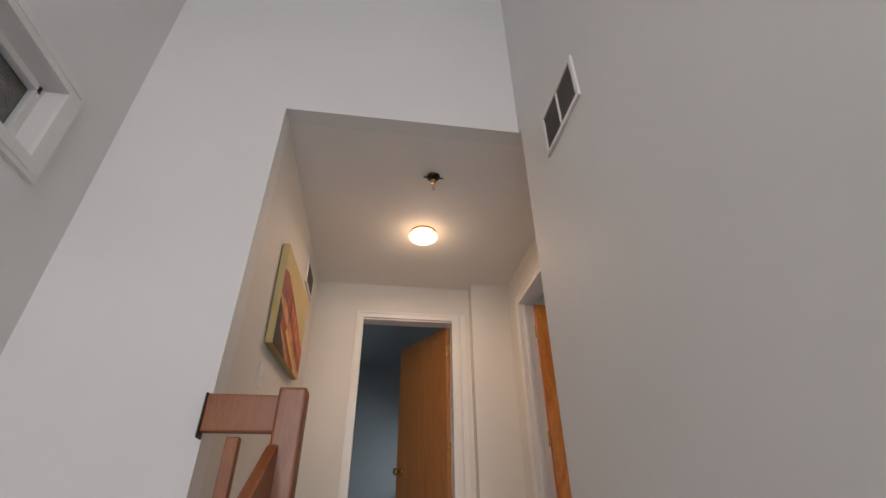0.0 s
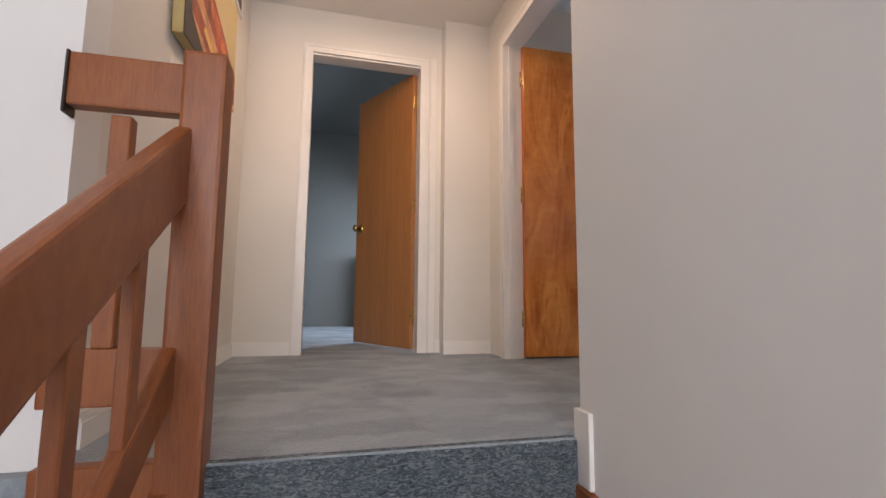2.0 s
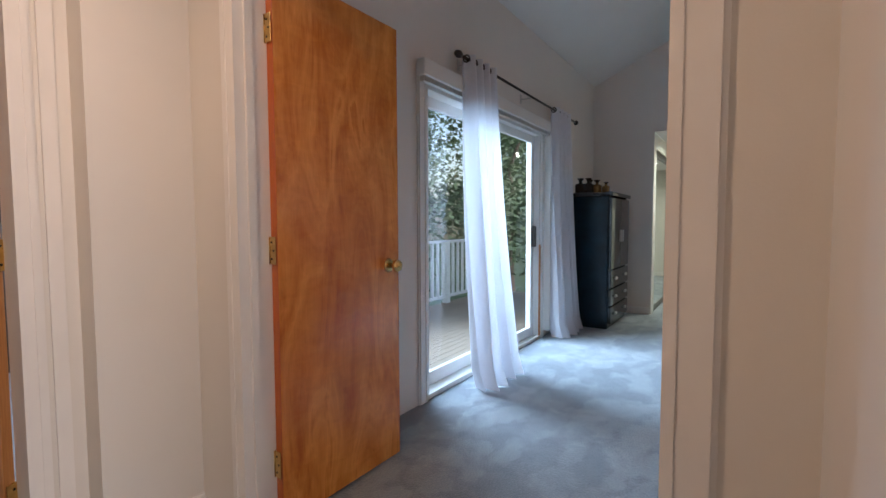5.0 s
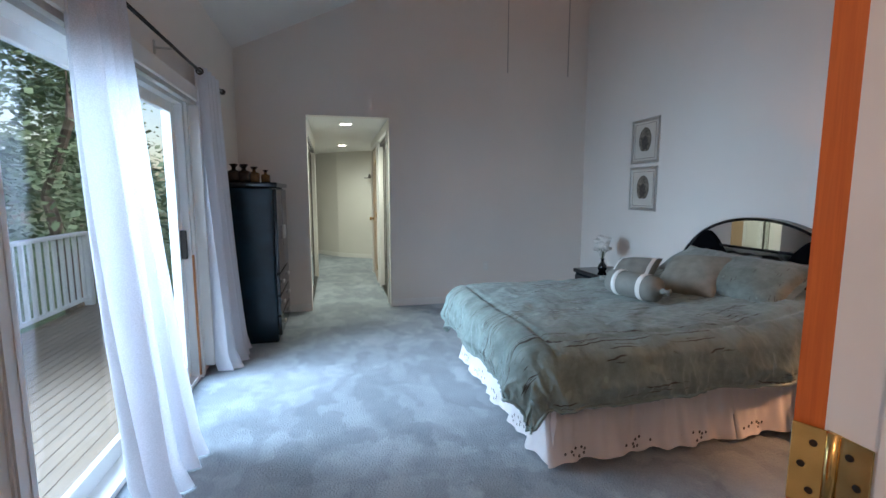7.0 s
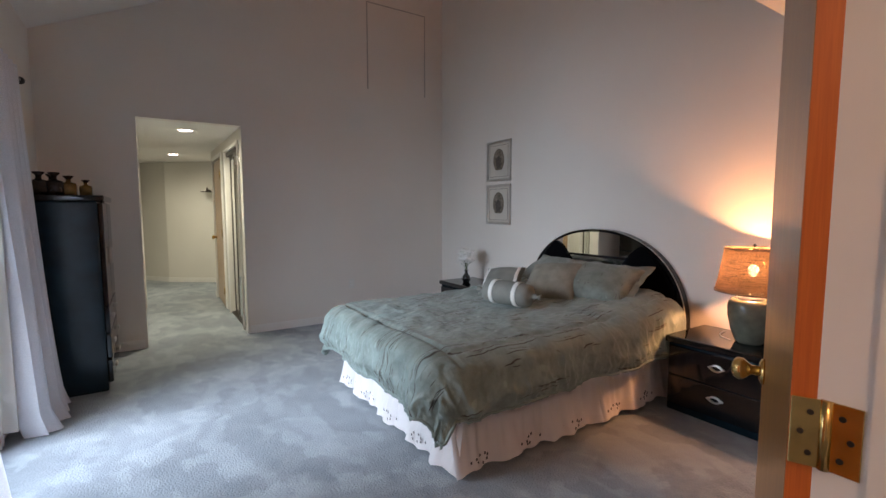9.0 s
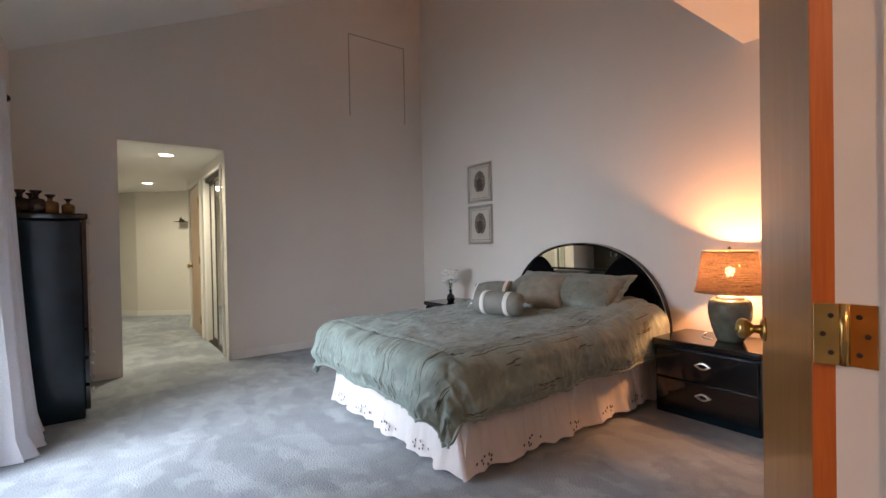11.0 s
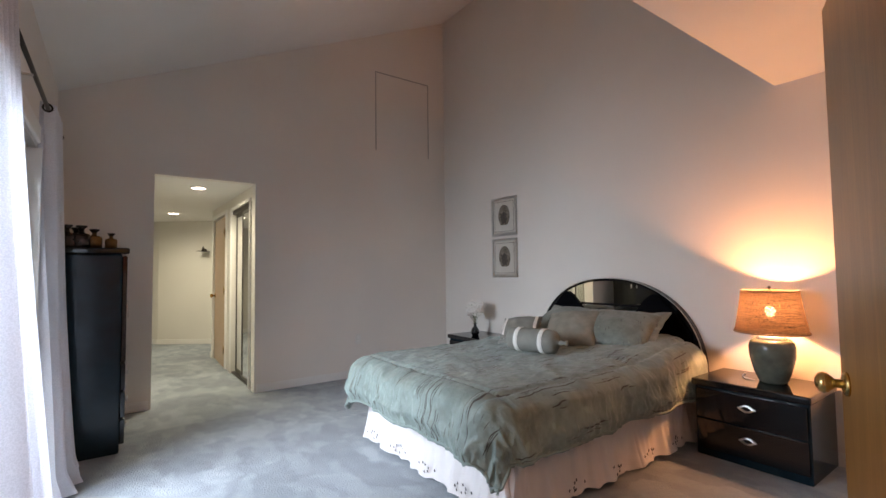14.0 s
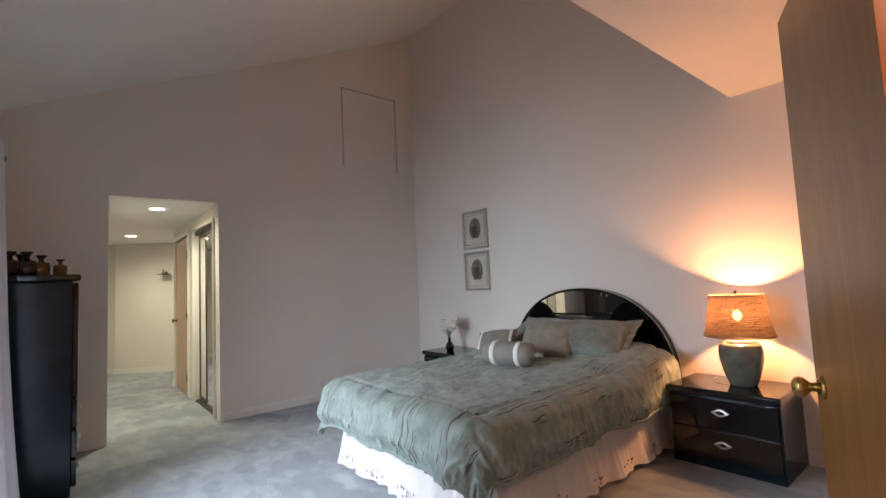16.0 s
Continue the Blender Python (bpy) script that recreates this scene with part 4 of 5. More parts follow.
def eyelets(parent, x0, y0, x1, y1):
    """Cut-work flowers near the hem, as small dark openings lying on the cloth."""
    bm = bmesh.new()
    l = math.hypot(x1 - x0, y1 - y0)
    nx, ny = (y1 - y0) / l, -(x1 - x0) / l
    k = 0.12
    rnd = random.Random(3)
    while k < l:
        for j in range(9):
            a = j * 2 * math.pi / 7 + 0.3
            rr = 0.030 if j < 7 else 0.060
            if j >= 7:
                a = 0 if j == 7 else math.pi
            s_ = k + math.cos(a) * rr * 1.3
            z = 0.085 + math.sin(a) * rr * 0.8
            f = s_ / l
            fold = 0.018 * math.sin(s_ * 19 + 1.3 * math.sin(s_ * 5)) + 0.009 * math.sin(s_ * 47 + 1.1)
            o = fold * 0.8 + 0.05 * 0.64 + 0.020
            c = Vector((x0 + (x1 - x0) * f + nx * o, y0 + (y1 - y0) * f + ny * o, z))
            u = Vector(((x1 - x0) / l, (y1 - y0) / l, 0))
            ring = [bm.verts.new(c + u * 0.007 * math.cos(q) + Vector((0, 0, 0.0095)) * math.sin(q)) for q in [i * math.pi / 3 for i in range(6)]]
            bm.faces.new(ring)
        k += 0.34
    part("cutwork", bm, plain("eyelet shadow", (0.10, 0.09, 0.09), 0.9), parent, "cut-work flower eyelets near the hem", kind="stuff")


def skirt_fixed():
    t = thing("bed_skirt", (BX0, BYF, 0), "white cotton bed skirt with eyelet scallops along the hem", "bed skirt")
    L = BYF - BYH - 0.1
    wd = BX1 - BX0 - 0.04
    p = ruffle(0.02, 0.03, 0.02, -L * 0.56, 0.33, "side_panel", t, 0)
    q = ruffle(0.02, -L * 0.57, 0.02, -L, 0.33, "side_panel", t, 0)
    f = ruffle(wd + 0.03, -0.02, -0.03, -0.02, 0.33, "foot_panel", t, 0)
    eyelets(p, 0.02, -0.02, 0.02, -L * 0.56)
    eyelets(q, 0.02, -L * 0.57, 0.02, -L)
    eyelets(f, wd, -0.02, 0.02, -0.02)
    r = ruffle(wd, -L, wd, -0.02, 0.33, "side_panel", t, 0)
    return t, p, f


SK, _p, _f = skirt_fixed()


def comforter():
    """A quilt draped over the mattress: flat on top, rounded over the edges and longer at the free corners."""
    a, L = (BX1 - BX0) / 2 + 0.03, BYF - BYH + 0.11
    overx, overy, r = 0.25, 0.25, 0.12
    nx_, ny_ = 200, 200
    bm = bmesh.new()
    grid = []
    for j in range(ny_ + 1):
        row = []
        v = 0.10 + (L + overy - 0.10) * j / ny_
        for i in range(nx_ + 1):
            u = -(a + overx) + 2 * (a + overx) * i / nx_
            ex, ey = max(0.0, abs(u) - (a - r)), max(0.0, v - (L - r))
            d = math.hypot(ex, ey)
            if ex and ey:
                d = min(d, 0.47)
            q = math.pi / 2 * r
            if d < q:
                out, drop = r * math.sin(d / r), r * (1 - math.cos(d / r))
            else:
                out, drop = r + 0.26 * (d - q), r + 0.95 * (d - q)
            dx, dy = (ex / math.hypot(ex, ey), ey / math.hypot(ex, ey)) if ex or ey else (0, 0)
            out += 0.050 * math.sin(math.pi * min(1.0, d / 0.38)) ** 1.2
            x = math.copysign(min(abs(u), a - r) + out * dx, u)
            y = min(v, L - r) + out * dy
            z = BT + 0.05 - drop
            p = Vector((u, v, 0))
            hang = min(1.0, max(0.0, (d - 0.03) / 0.25))
            wr = noise.noise(p * 3.1) * 0.018 + noise.noise(p * 8.0 + Vector((7, 0, 0))) * 0.012
            rid = lambda a_, b_, o_: (1 - min(1.0, abs(noise.noise(Vector((p.x * a_, p.y * b_, o_)))) * 3.2)) ** 2
            wr += 0.010 * rid(9, 5, 2.0) * max(0.0, noise.noise(p * 2.3 + Vector((0, 0, 4))) + 0.35) + 0.005 * rid(19, 15, 8.0)
            edge_ = abs(u) - (a - 0.05) if ex > ey else v - (L - 0.05)
            seam = min(abs(abs(u) - (a - 0.10)), abs(v - (L - 0.11)))
            wr -= 0.020 * math.exp(-(seam / 0.013) ** 2)
            wr += 0.020 * math.exp(-((edge_ - 0.08) / 0.10) ** 2)
            if hang:
                s_ = v if ex > ey else u
                wave = 0.015 * math.sin(s_ * 8.5 + 1.0) + 0.006 * math.sin(s_ * 19 + 2.0) + 0.020 * noise.noise(Vector((s_ * 5, 3.3, 0)))
                pucker = (1 - min(1.0, abs(noise.noise(Vector((s_ * 11, d * 7, 1.0)))) * 3.0)) ** 2 * 0.014 + (1 - min(1.0, abs(noise.noise(Vector((s_ * 24 + d * 9, d * 11, 5.0)))) * 3.0)) ** 2 * 0.008
                fold2 = 0.016 * math.exp(-((d - 0.30 - 0.03 * math.sin(s_ * 7)) / 0.05) ** 2)
                wave += pucker + fold2
                x += dx * math.copysign(1, u) * wave * hang
                y += dy * wave * hang
            z += wr * (1 - 0.5 * hang)
            x += noise.noise(p * 6 + Vector((0, 9, 0))) * 0.012 * hang
            z += hang * 0.030 * noise.noise(Vector(((v if ex > ey else u) * 3.4, 11.0, 0)))
            z += 0.105 * math.exp(-((v - 0.20) / 0.42) ** 2) * math.exp(-(u / (a * 1.02)) ** 10)
            row.append(bm.verts.new((x, y, max(z, 0.055))))
        grid.append(row)
    for j in range(ny_):
        for i in range(nx_):
            bm.faces.new((grid[j][i], grid[j][i + 1], grid[j + 1][i + 1], grid[j + 1][i]))
    uvl = bm.loops.layers.uv.new("flat")
    flat_at = {grid[j][i]: (2 * (a + overx) * i / nx_, 0.10 + (L + overy - 0.10) * j / ny_) for j in range(ny_ + 1) for i in range(nx_ + 1)}
    for f in bm.faces:
        for lp in f.loops:
            lp[uvl].uv = flat_at[lp.vert]
    grid_co = [[v.co.copy() for v in row] for row in grid]
    t = thing("comforter", ((BX0 + BX1) / 2, BYH, 0), "sage green quilted comforter with dark branch embroidery on the bed", "comforter")
    ob = part("quilt", bm, M_SAGE, t, "", True)
    edge = [grid_co[j][0] for j in range(0, ny_ + 1, 2)] + [grid_co[ny_][i] for i in range(2, nx_ + 1, 2)] + [grid_co[j][nx_] for j in range(ny_ - 2, -1, -2)]
    part("piping", tube(edge, 0.0095, 6), M_SAGE, t, "corded edge", True)
    sol = ob.modifiers.new("thick", "SOLIDIFY")
    sol.thickness, sol.offset = 0.022, -1
    return t


comforter()


def pillow(name, at, w, h, d, rot, mat, label, flange=0.0, border=None, cat="pillow"):
    t = thing(name, (0, 0, 0), label, cat)
    t.matrix_basis = pose(*at, *rot)
    bm = bmesh.new()
    n = 30
    sheets = []
    for s_ in (1, -1):
        g = []
        for j in range(n + 1):
            row = []
            for i in range(n + 1):
                u, v = -1 + 2 * i / n, -1 + 2 * j / n
                k = max(0.0, (1 - abs(u) ** 2.4)) ** 0.5 * max(0.0, (1 - abs(v) ** 2.4)) ** 0.5
                pin = 1 - 0.07 * (1 - abs(u) ** 2) * abs(v) ** 3 - 0.0
                pin2 = 1 - 0.07 * (1 - abs(v) ** 2) * abs(u) ** 3
                z = s_ * (d / 2 * k + noise.noise(Vector((u * 2.2, v * 2.2, at[0] * 5 + s_))) * 0.012 * k)
                row.append(bm.verts.new((u * w / 2 * pin2, z, h / 2 + v * h / 2 * pin)))
            g.append(row)
        for j in range(n):
            for i in range(n):
                bm.faces.new((g[j][i], g[j][i + 1], g[j + 1][i + 1], g[j + 1][i]))
    bmesh.ops.remove_doubles(bm, verts=bm.verts, dist=1e-4)
    bmesh.ops.recalc_face_normals(bm, faces=bm.faces)
    part("cushion", bm, mat, t, "", True)
    if flange:
        fm = bmesh.new()
        ring = []
        m_ = 120
        for k in range(m_):
            a = 2 * math.pi * k / m_
            c, s_ = math.cos(a), math.sin(a)
            f = max(abs(c), abs(s_))
            iu, iv = c / f, s_ / f
            p2 = 1 - 0.07 * (1 - abs(iv) ** 2) * abs(iu) ** 3
            p1 = 1 - 0.07 * (1 - abs(iu) ** 2) * abs(iv) ** 3
            wob = 0.006 * math.sin(k * 0.9)
            ring.append([fm.verts.new((iu * w / 2 * p2 * 0.97, -0.002, h / 2 + iv * h / 2 * p1 * 0.97)),
                         fm.verts.new((iu * (w / 2 * p2 + flange), wob, h / 2 + iv * (h / 2 * p1 + flange))),
                         fm.verts.new((iu * (w / 2 * p2 + flange), wob + 0.004, h / 2 + iv * (h / 2 * p1 + flange))),
                         fm.verts.new((iu * w / 2 * p2 * 0.97, 0.004, h / 2 + iv * h / 2 * p1 * 0.97))])
        for k in range(m_):
            p, q = ring[k], ring[(k + 1) % m_]
            for z in range(3):
                fm.faces.new((p[z], q[z], q[z + 1], p[z + 1]))
        bmesh.ops.recalc_face_normals(fm, faces=fm.faces)
        part("flange", fm, mat, t, "", True)
    if border:
        o = 0.86
        bmb = bmesh.new()
        n2 = 24
        def surf(u, v):
            k = max(0.0, (1 - abs(u) ** 2.4)) ** 0.5 * max(0.0, (1 - abs(v) ** 2.4)) ** 0.5
            zz = d / 2 * k + noise.noise(Vector((u * 2.2, v * 2.2, at[0] * 5 + 1))) * 0.012 * k + 0.004
            return (u * w / 2 * (1 - 0.07 * (1 - v * v) * abs(u) ** 3), zz, h / 2 + v * h / 2 * (1 - 0.07 * (1 - u * u) * abs(v) ** 3))
        for side in range(4):
            pr = None
            for i in range(n2 + 1):
                cur = []
                for j in range(6):
                    q = o - 0.15 * j / 5
                    e = (-1 + 2 * i / n2) * q
                    cur.append(bmb.verts.new(surf(*((e, q), (e, -q), (q, e), (-q, e))[side])))
                if pr:
                    for j in range(5):
                        bmb.faces.new((pr[j], cur[j], cur[j + 1], pr[j + 1]))
                pr = cur
        bmesh.ops.recalc_face_normals(bmb, faces=bmb.faces)
        part("border", bmb, border, t, "white border ribbon", True)
    return t


TOPZ = BT + 0.065
pillow("pillow_sham", (4.21, 1.97, TOPZ), 0.66, 0.47, 0.22, (60, 0, 10), M_SHAM, "large sage patterned sham leaning on the headboard, near side", 0.045)
pillow("pillow_sham", (4.84, 1.80, TOPZ), 0.66, 0.44, 0.22, (60, 0, -4), M_SHAM, "large sage patterned sham leaning on the headboard, far side", 0.045)
pillow("square_cushion", (4.42, 2.12, TOPZ), 0.44, 0.43, 0.17, (56, 4, 22), M_GREYC, "grey-green square cushion leaning on the shams", cat="cushion")
pillow("small_cushion", (4.80, 2.28, TOPZ), 0.35, 0.35, 0.12, (58, 5, 30), M_GREYD, "small slate cushion with a white ribbon border", border=M_WHITEC, cat="cushion")


def bolster():
    t = thing("bolster_cushion", (4.46, 2.46, TOPZ + 0.084), "slate neck roll with two white bands, lying on the comforter", "cushion", rz=14)
    prof = [(0.0, -0.235), (0.018, -0.245), (0.012, -0.222), (0.055, -0.212), (0.085, -0.19), (0.092, -0.14), (0.094, 0.0), (0.092, 0.14), (0.085, 0.19), (0.055, 0.212), (0.012, 0.222), (0.018, 0.245), (0.0, 0.235)]
    m = pose(0, 0, 0, 0, 90, 0)
    prof = [(q * 0.95, z * 0.95) for q, z in prof]
    part("roll", turned(lathe(prof, 36), m), M_GREYD, t, "", True)
    for z in (-0.10, 0.10):
        part("band", turned(lathe([(0.0885, z - 0.018), (0.0915, z - 0.016), (0.0915, z + 0.016), (0.0885, z + 0.018)], 36, loop=True), m), M_WHITEC, t, "white band", True)
    for z in (-0.250, 0.250):
        part("tassel", turned(lathe([(0.0, z - 0.03), (0.022, z - 0.026), (0.009, z), (0.022, z + 0.026), (0.0, z + 0.03)], 12), m), M_GREYD, t, "", True)


bolster()


# ---- nightstands and lamp ----
def nightstand(at, label):
    t = thing("nightstand", at, label, "nightstand")
    w, d, h = 0.64, 0.49, 0.50
    part("body", bx((0, w, 0, d - 0.02, 0.0, h - 0.035), bevel=0.006), M_LACQD, t)
    part("top", bx((-0.012, w + 0.012, 0, d + 0.012, h - 0.035, h + 0.01), bevel=0.014, seg=3), M_LACQ, t, "polished black top")
    for k in range(2):
        z0 = 0.055 + k * 0.20
        dr = part("drawer", bx((0.012, w - 0.012, d - 0.02, d, z0, z0 + 0.192), bevel=0.004), M_LACQ, t)
        zc, xc = z0 + 0.115, w / 2
        s_ = 0.052
        hb = bmesh.new()
        rings = []
        for f in (1.0, 0.62):
            rings.append([(xc + s_ * f * c, zc + s_ * 0.62 * f * q) for c, q in ((1, 0), (0.35, 0.62), (0, 0.7), (-0.35, 0.62), (-1, 0), (-0.35, -0.62), (0, -0.7), (0.35, -0.62))])
        vs = [[hb.verts.new((x, y, z)) for x, z in ring] for ring, y in ((rings[0], d), (rings[0], d + 0.012), (rings[1], d + 0.014), (rings[1], d))]
        for p, q in zip(vs, vs[1:] + vs[:1]):
            for i in range(8):
                hb.faces.new((p[i], p[(i + 1) % 8], q[(i + 1) % 8], q[i]))
        bmesh.ops.recalc_face_normals(hb, faces=hb.faces)
        part("handle", hb, M_SILVER, dr, "silver diamond handle")
    return t


nightstand((2.985, YS + 0.012, 0), "black lacquered two-drawer nightstand with silver handles, lamp on it")
nightstand((5.80, YS + 0.012, 0), "black lacquered nightstand across the bed, vase on it")


def table_lamp():
    t = thing("table_lamp", (3.24, 1.52, 0.511), "celadon pottery lamp with a burlap shade, lit, on the nightstand", "lamp")
    part("base", lathe([(0.0, 0.0), (0.075, 0.0), (0.082, 0.012), (0.108, 0.085), (0.127, 0.165), (0.130, 0.225), (0.122, 0.262), (0.104, 0.280), (0.092, 0.276), (0.0, 0.276)], 40), M_BASE, t, "celadon glazed jar base", True)
    part("cap", lathe([(0.0, 0.276), (0.075, 0.276), (0.070, 0.298), (0.035, 0.310), (0.0, 0.310)], 28), M_PLASTIC, t, "", True)
    part("stem", lathe([(0.0, 0.310), (0.009, 0.310), (0.009, 0.365), (0.016, 0.37), (0.016, 0.405), (0.0, 0.405)], 14), M_BRASS, t, "", True)
    part("bulb", lathe([(0.0, 0.42), (0.014, 0.422), (0.030, 0.455), (0.028, 0.475), (0.012, 0.49), (0.0, 0.492)], 18), M_BULB, t, "glowing bulb", True)
    part("harp", tube([(0.016, 0, 0.39), (0.055, 0, 0.44), (0.06, 0, 0.50), (0.03, 0, 0.585), (0, 0, 0.60), (-0.03, 0, 0.585), (-0.06, 0, 0.50), (-0.055, 0, 0.44), (-0.016, 0, 0.39)], 0.002, 6), M_BRASS, t)
    prof = [(0.205 - 0.045 * (f ** 0.8), 0.325 + 0.265 * f) for f in [i / 10 for i in range(11)]]
    bm = lathe([(r, z) for r, z in prof], 48)
    caps = [f for f in bm.faces if len(f.verts) > 4]
    bmesh.ops.delete(bm, geom=caps, context="FACES")
    part("shade", bm, M_SHADE, t, "brown burlap drum shade", True)
    for r, z in ((prof[0][0], 0.325), (prof[-1][0], 0.590)):
        part("trim_ring", lathe([(r - 0.002, z - 0.005), (r + 0.003, z - 0.005), (r + 0.003, z + 0.005), (r - 0.002, z + 0.005)], 48, loop=True), plain("shade trim", (0.16, 0.10, 0.06), 0.8), t)
    part("spider", bx((-0.158, 0.158, -0.0015, 0.0015, 0.598, 0.601), (-0.0015, 0.0015, -0.158, 0.158, 0.598, 0.601)), M_BRASS, t)
    part("finial", lathe([(0.0, 0.60), (0.006, 0.60), (0.011, 0.612), (0.006, 0.622), (0.0, 0.626)], 14), M_DARKMETAL, t, "", True)
    part("cord", tube([(0.09, 0.05, 0.004), (0.16, 0.02, 0.005), (0.20, -0.05, 0.004), (0.21, -0.14, 0.004)], 0.0025, 6), M_PLASTIC, t)


table_lamp()


def vase():
    rnd = random.Random(8)
    t = thing("flower_vase", (6.16, 1.60, 0.511), "small dark vase of pale silk flowers on the far nightstand", "vase")
    part("vase", lathe([(0.0, 0.0), (0.035, 0.0), (0.05, 0.03), (0.042, 0.07), (0.018, 0.10), (0.016, 0.125), (0.026, 0.14), (0.0, 0.135)], 24), M_LACQ, t, "", True)
    for k in range(22):
        a, r, z = rnd.uniform(0, 6.28), rnd.uniform(0.02, 0.12), rnd.uniform(0.22, 0.37)
        end = Vector((r * math.cos(a), r * math.sin(a) * 0.7, z))
        st = part("stem", tube([(0, 0, 0.12), end * 0.5 + Vector((0, 0, 0.08)), end], 0.0018, 5), M_STEM, t)
        bm = bmesh.new()
        for q in range(7):
            b = q * 0.9 + a
            ball = lathe([(0.0, -0.008), (0.018, -0.003), (0.022, 0.005), (0.012, 0.014), (0.0, 0.015)], 8)
            off = Vector((0.020 * math.cos(b), 0.020 * math.sin(b), 0.004 * (q % 3))) if q else Vector((0, 0, 0.008))
            turned(ball, Matrix.Translation(end + off) @ pose(0, 0, 0, 40 * math.cos(b), 40 * math.sin(b)))
            me = bpy.data.meshes.new("t")
            ball.to_mesh(me)
            bm.from_mesh(me)
            bpy.data.meshes.remove(me)
            ball.free()
        part("flower", bm, M_PETAL, st, "pale blossom")


vase()


def framed_print(z, label):
    t = thing("framed_print", (5.765, YS, z), label, "picture")
    w, h, f = 0.42, 0.455, 0.03
    part("frame", bx((0, w, 0.002, 0.022, 0, f), (0, w, 0.002, 0.022, h - f, h), (0, f, 0.002, 0.022, f, h - f), (w - f, w, 0.002, 0.022, f, h - f), bevel=0.003), M_SILVER, t, "silver frame")
    part("mat", bx((f, w - f, 0.002, 0.010, f, h - f)), M_PAPER, t)
    part("inner_line", bx((f + 0.02, w - f - 0.02, 0.010, 0.011, f + 0.02, f + 0.024), (f + 0.02, w - f - 0.02, 0.010, 0.011, h - f - 0.024, h - f - 0.02), (f + 0.02, f + 0.024, 0.010, 0.011, f + 0.024, h - f - 0.024), (w - f - 0.024, w - f - 0.02, 0.010, 0.011, f + 0.024, h - f - 0.024)), M_ENGR, t)
    o = [(w / 2 + 0.095 * math.cos(a), h * 0.52 + 0.13 * max(math.sin(a), -0.85)) for a in [i * math.pi / 14 for i in range(28)]]
    part("print", turned(prism(o, 0.002), Matrix.Translation((0, 0.010, 0))), M_ENGR, t, "sepia arched print")
    o = [(w / 2 + 0.045 * math.cos(a), h * 0.47 + 0.07 * math.sin(a)) for a in [i * math.pi / 8 for i in range(16)]]
    part("motif", turned(prism(o, 0.001), Matrix.Translation((0, 0.0125, 0))), M_ENGR2, t)
    return t


framed_print(1.665, "silver framed sepia print, the upper of two on the wall")
framed_print(1.175, "silver framed sepia print, the lower of two on the wall")


# ---- chest ----
def chest():
    t = thing("tall_chest", (6.06, 4.93, 0), "tall black lacquered chest with rounded front and silver handles", "chest of drawers")
    w, d, h = 0.86, 0.42, 1.44
    part("body", bx((0.0, w, 0.03, d, 0.0, h - 0.03), bevel=0.016, seg=3), M_LACQD, t)
    part("top", bx((-0.015, w + 0.01, -0.012, d, h - 0.03, h + 0.012), bevel=0.012, seg=3), M_LACQ, t, "polished black top")
    for k, (z0, z1) in enumerate(((0.06, 0.23), (0.245, 0.42), (0.435, 0.62))):
        dr = part("drawer", bx((0.02, w - 0.02, 0.0, 0.03, z0, z1), bevel=0.005), M_LACQ, t)
        for x in (0.20, 0.66):
            part("handle", bx((x - 0.035, x + 0.035, -0.022, -0.004, (z0 + z1) / 2 - 0.010, (z0 + z1) / 2 + 0.022), bevel=0.006), M_SILVER, dr, "silver handle")
    for x0, x1, hx in ((0.02, w / 2 - 0.002, w / 2 - 0.05), (w / 2 + 0.002, w - 0.02, w / 2 + 0.05)):
        dr = part("cabinet_door", bx((x0, x1, 0.0, 0.03, 0.635, h - 0.045), bevel=0.005), M_LACQ, t)
        part("handle", bx((hx - 0.008, hx + 0.008, -0.022, 0.0, 0.92, 1.05), bevel=0.004), M_SILVER, dr)


def bottle(at, k, label):
    t = thing("decanter", at, label, "bottle")
    r, q = ((0.046, 1.0), (0.036, 0.8), (0.050, 1.12))[k]
    z = lambda v: v * q
    part("body", lathe([(0.0, 0.0), (r * 0.92, 0.0), (r * 1.04, z(0.008)), (r * 1.06, z(0.074)), (r * 0.95, z(0.086)), (r * 0.45, z(0.094)), (r * 0.32, z(0.100)), (r * 0.32, z(0.116)), (0.0, z(0.116))], 24, power=4.0), M_BOTTLE if k != 2 else M_BOTTLE2, t, "", True)
    part("stopper", lathe([(0.0, z(0.116)), (r * 0.34, z(0.116)), (r * 0.40, z(0.122)), (r * 0.68, z(0.134)), (r * 0.70, z(0.141)), (0.0, z(0.144))], 20), M_BOTTLE2, t, "flared dark stopper", True)


chest()
bottle((6.16, 5.20, 1.4525), 2, "brown glass decanter with a dark stopper on the chest")
bottle((6.24, 5.13, 1.4525), 0, "squat amber decanter on the chest")
bottle((6.36, 5.24, 1.4525), 2, "brown square decanter on the chest")
bottle((6.22, 5.03, 1.4525), 1, "short amber jar with a stopper on the chest")
bottle((6.14, 5.28, 1.4525), 2, "brown glass decanter at the back of the chest")


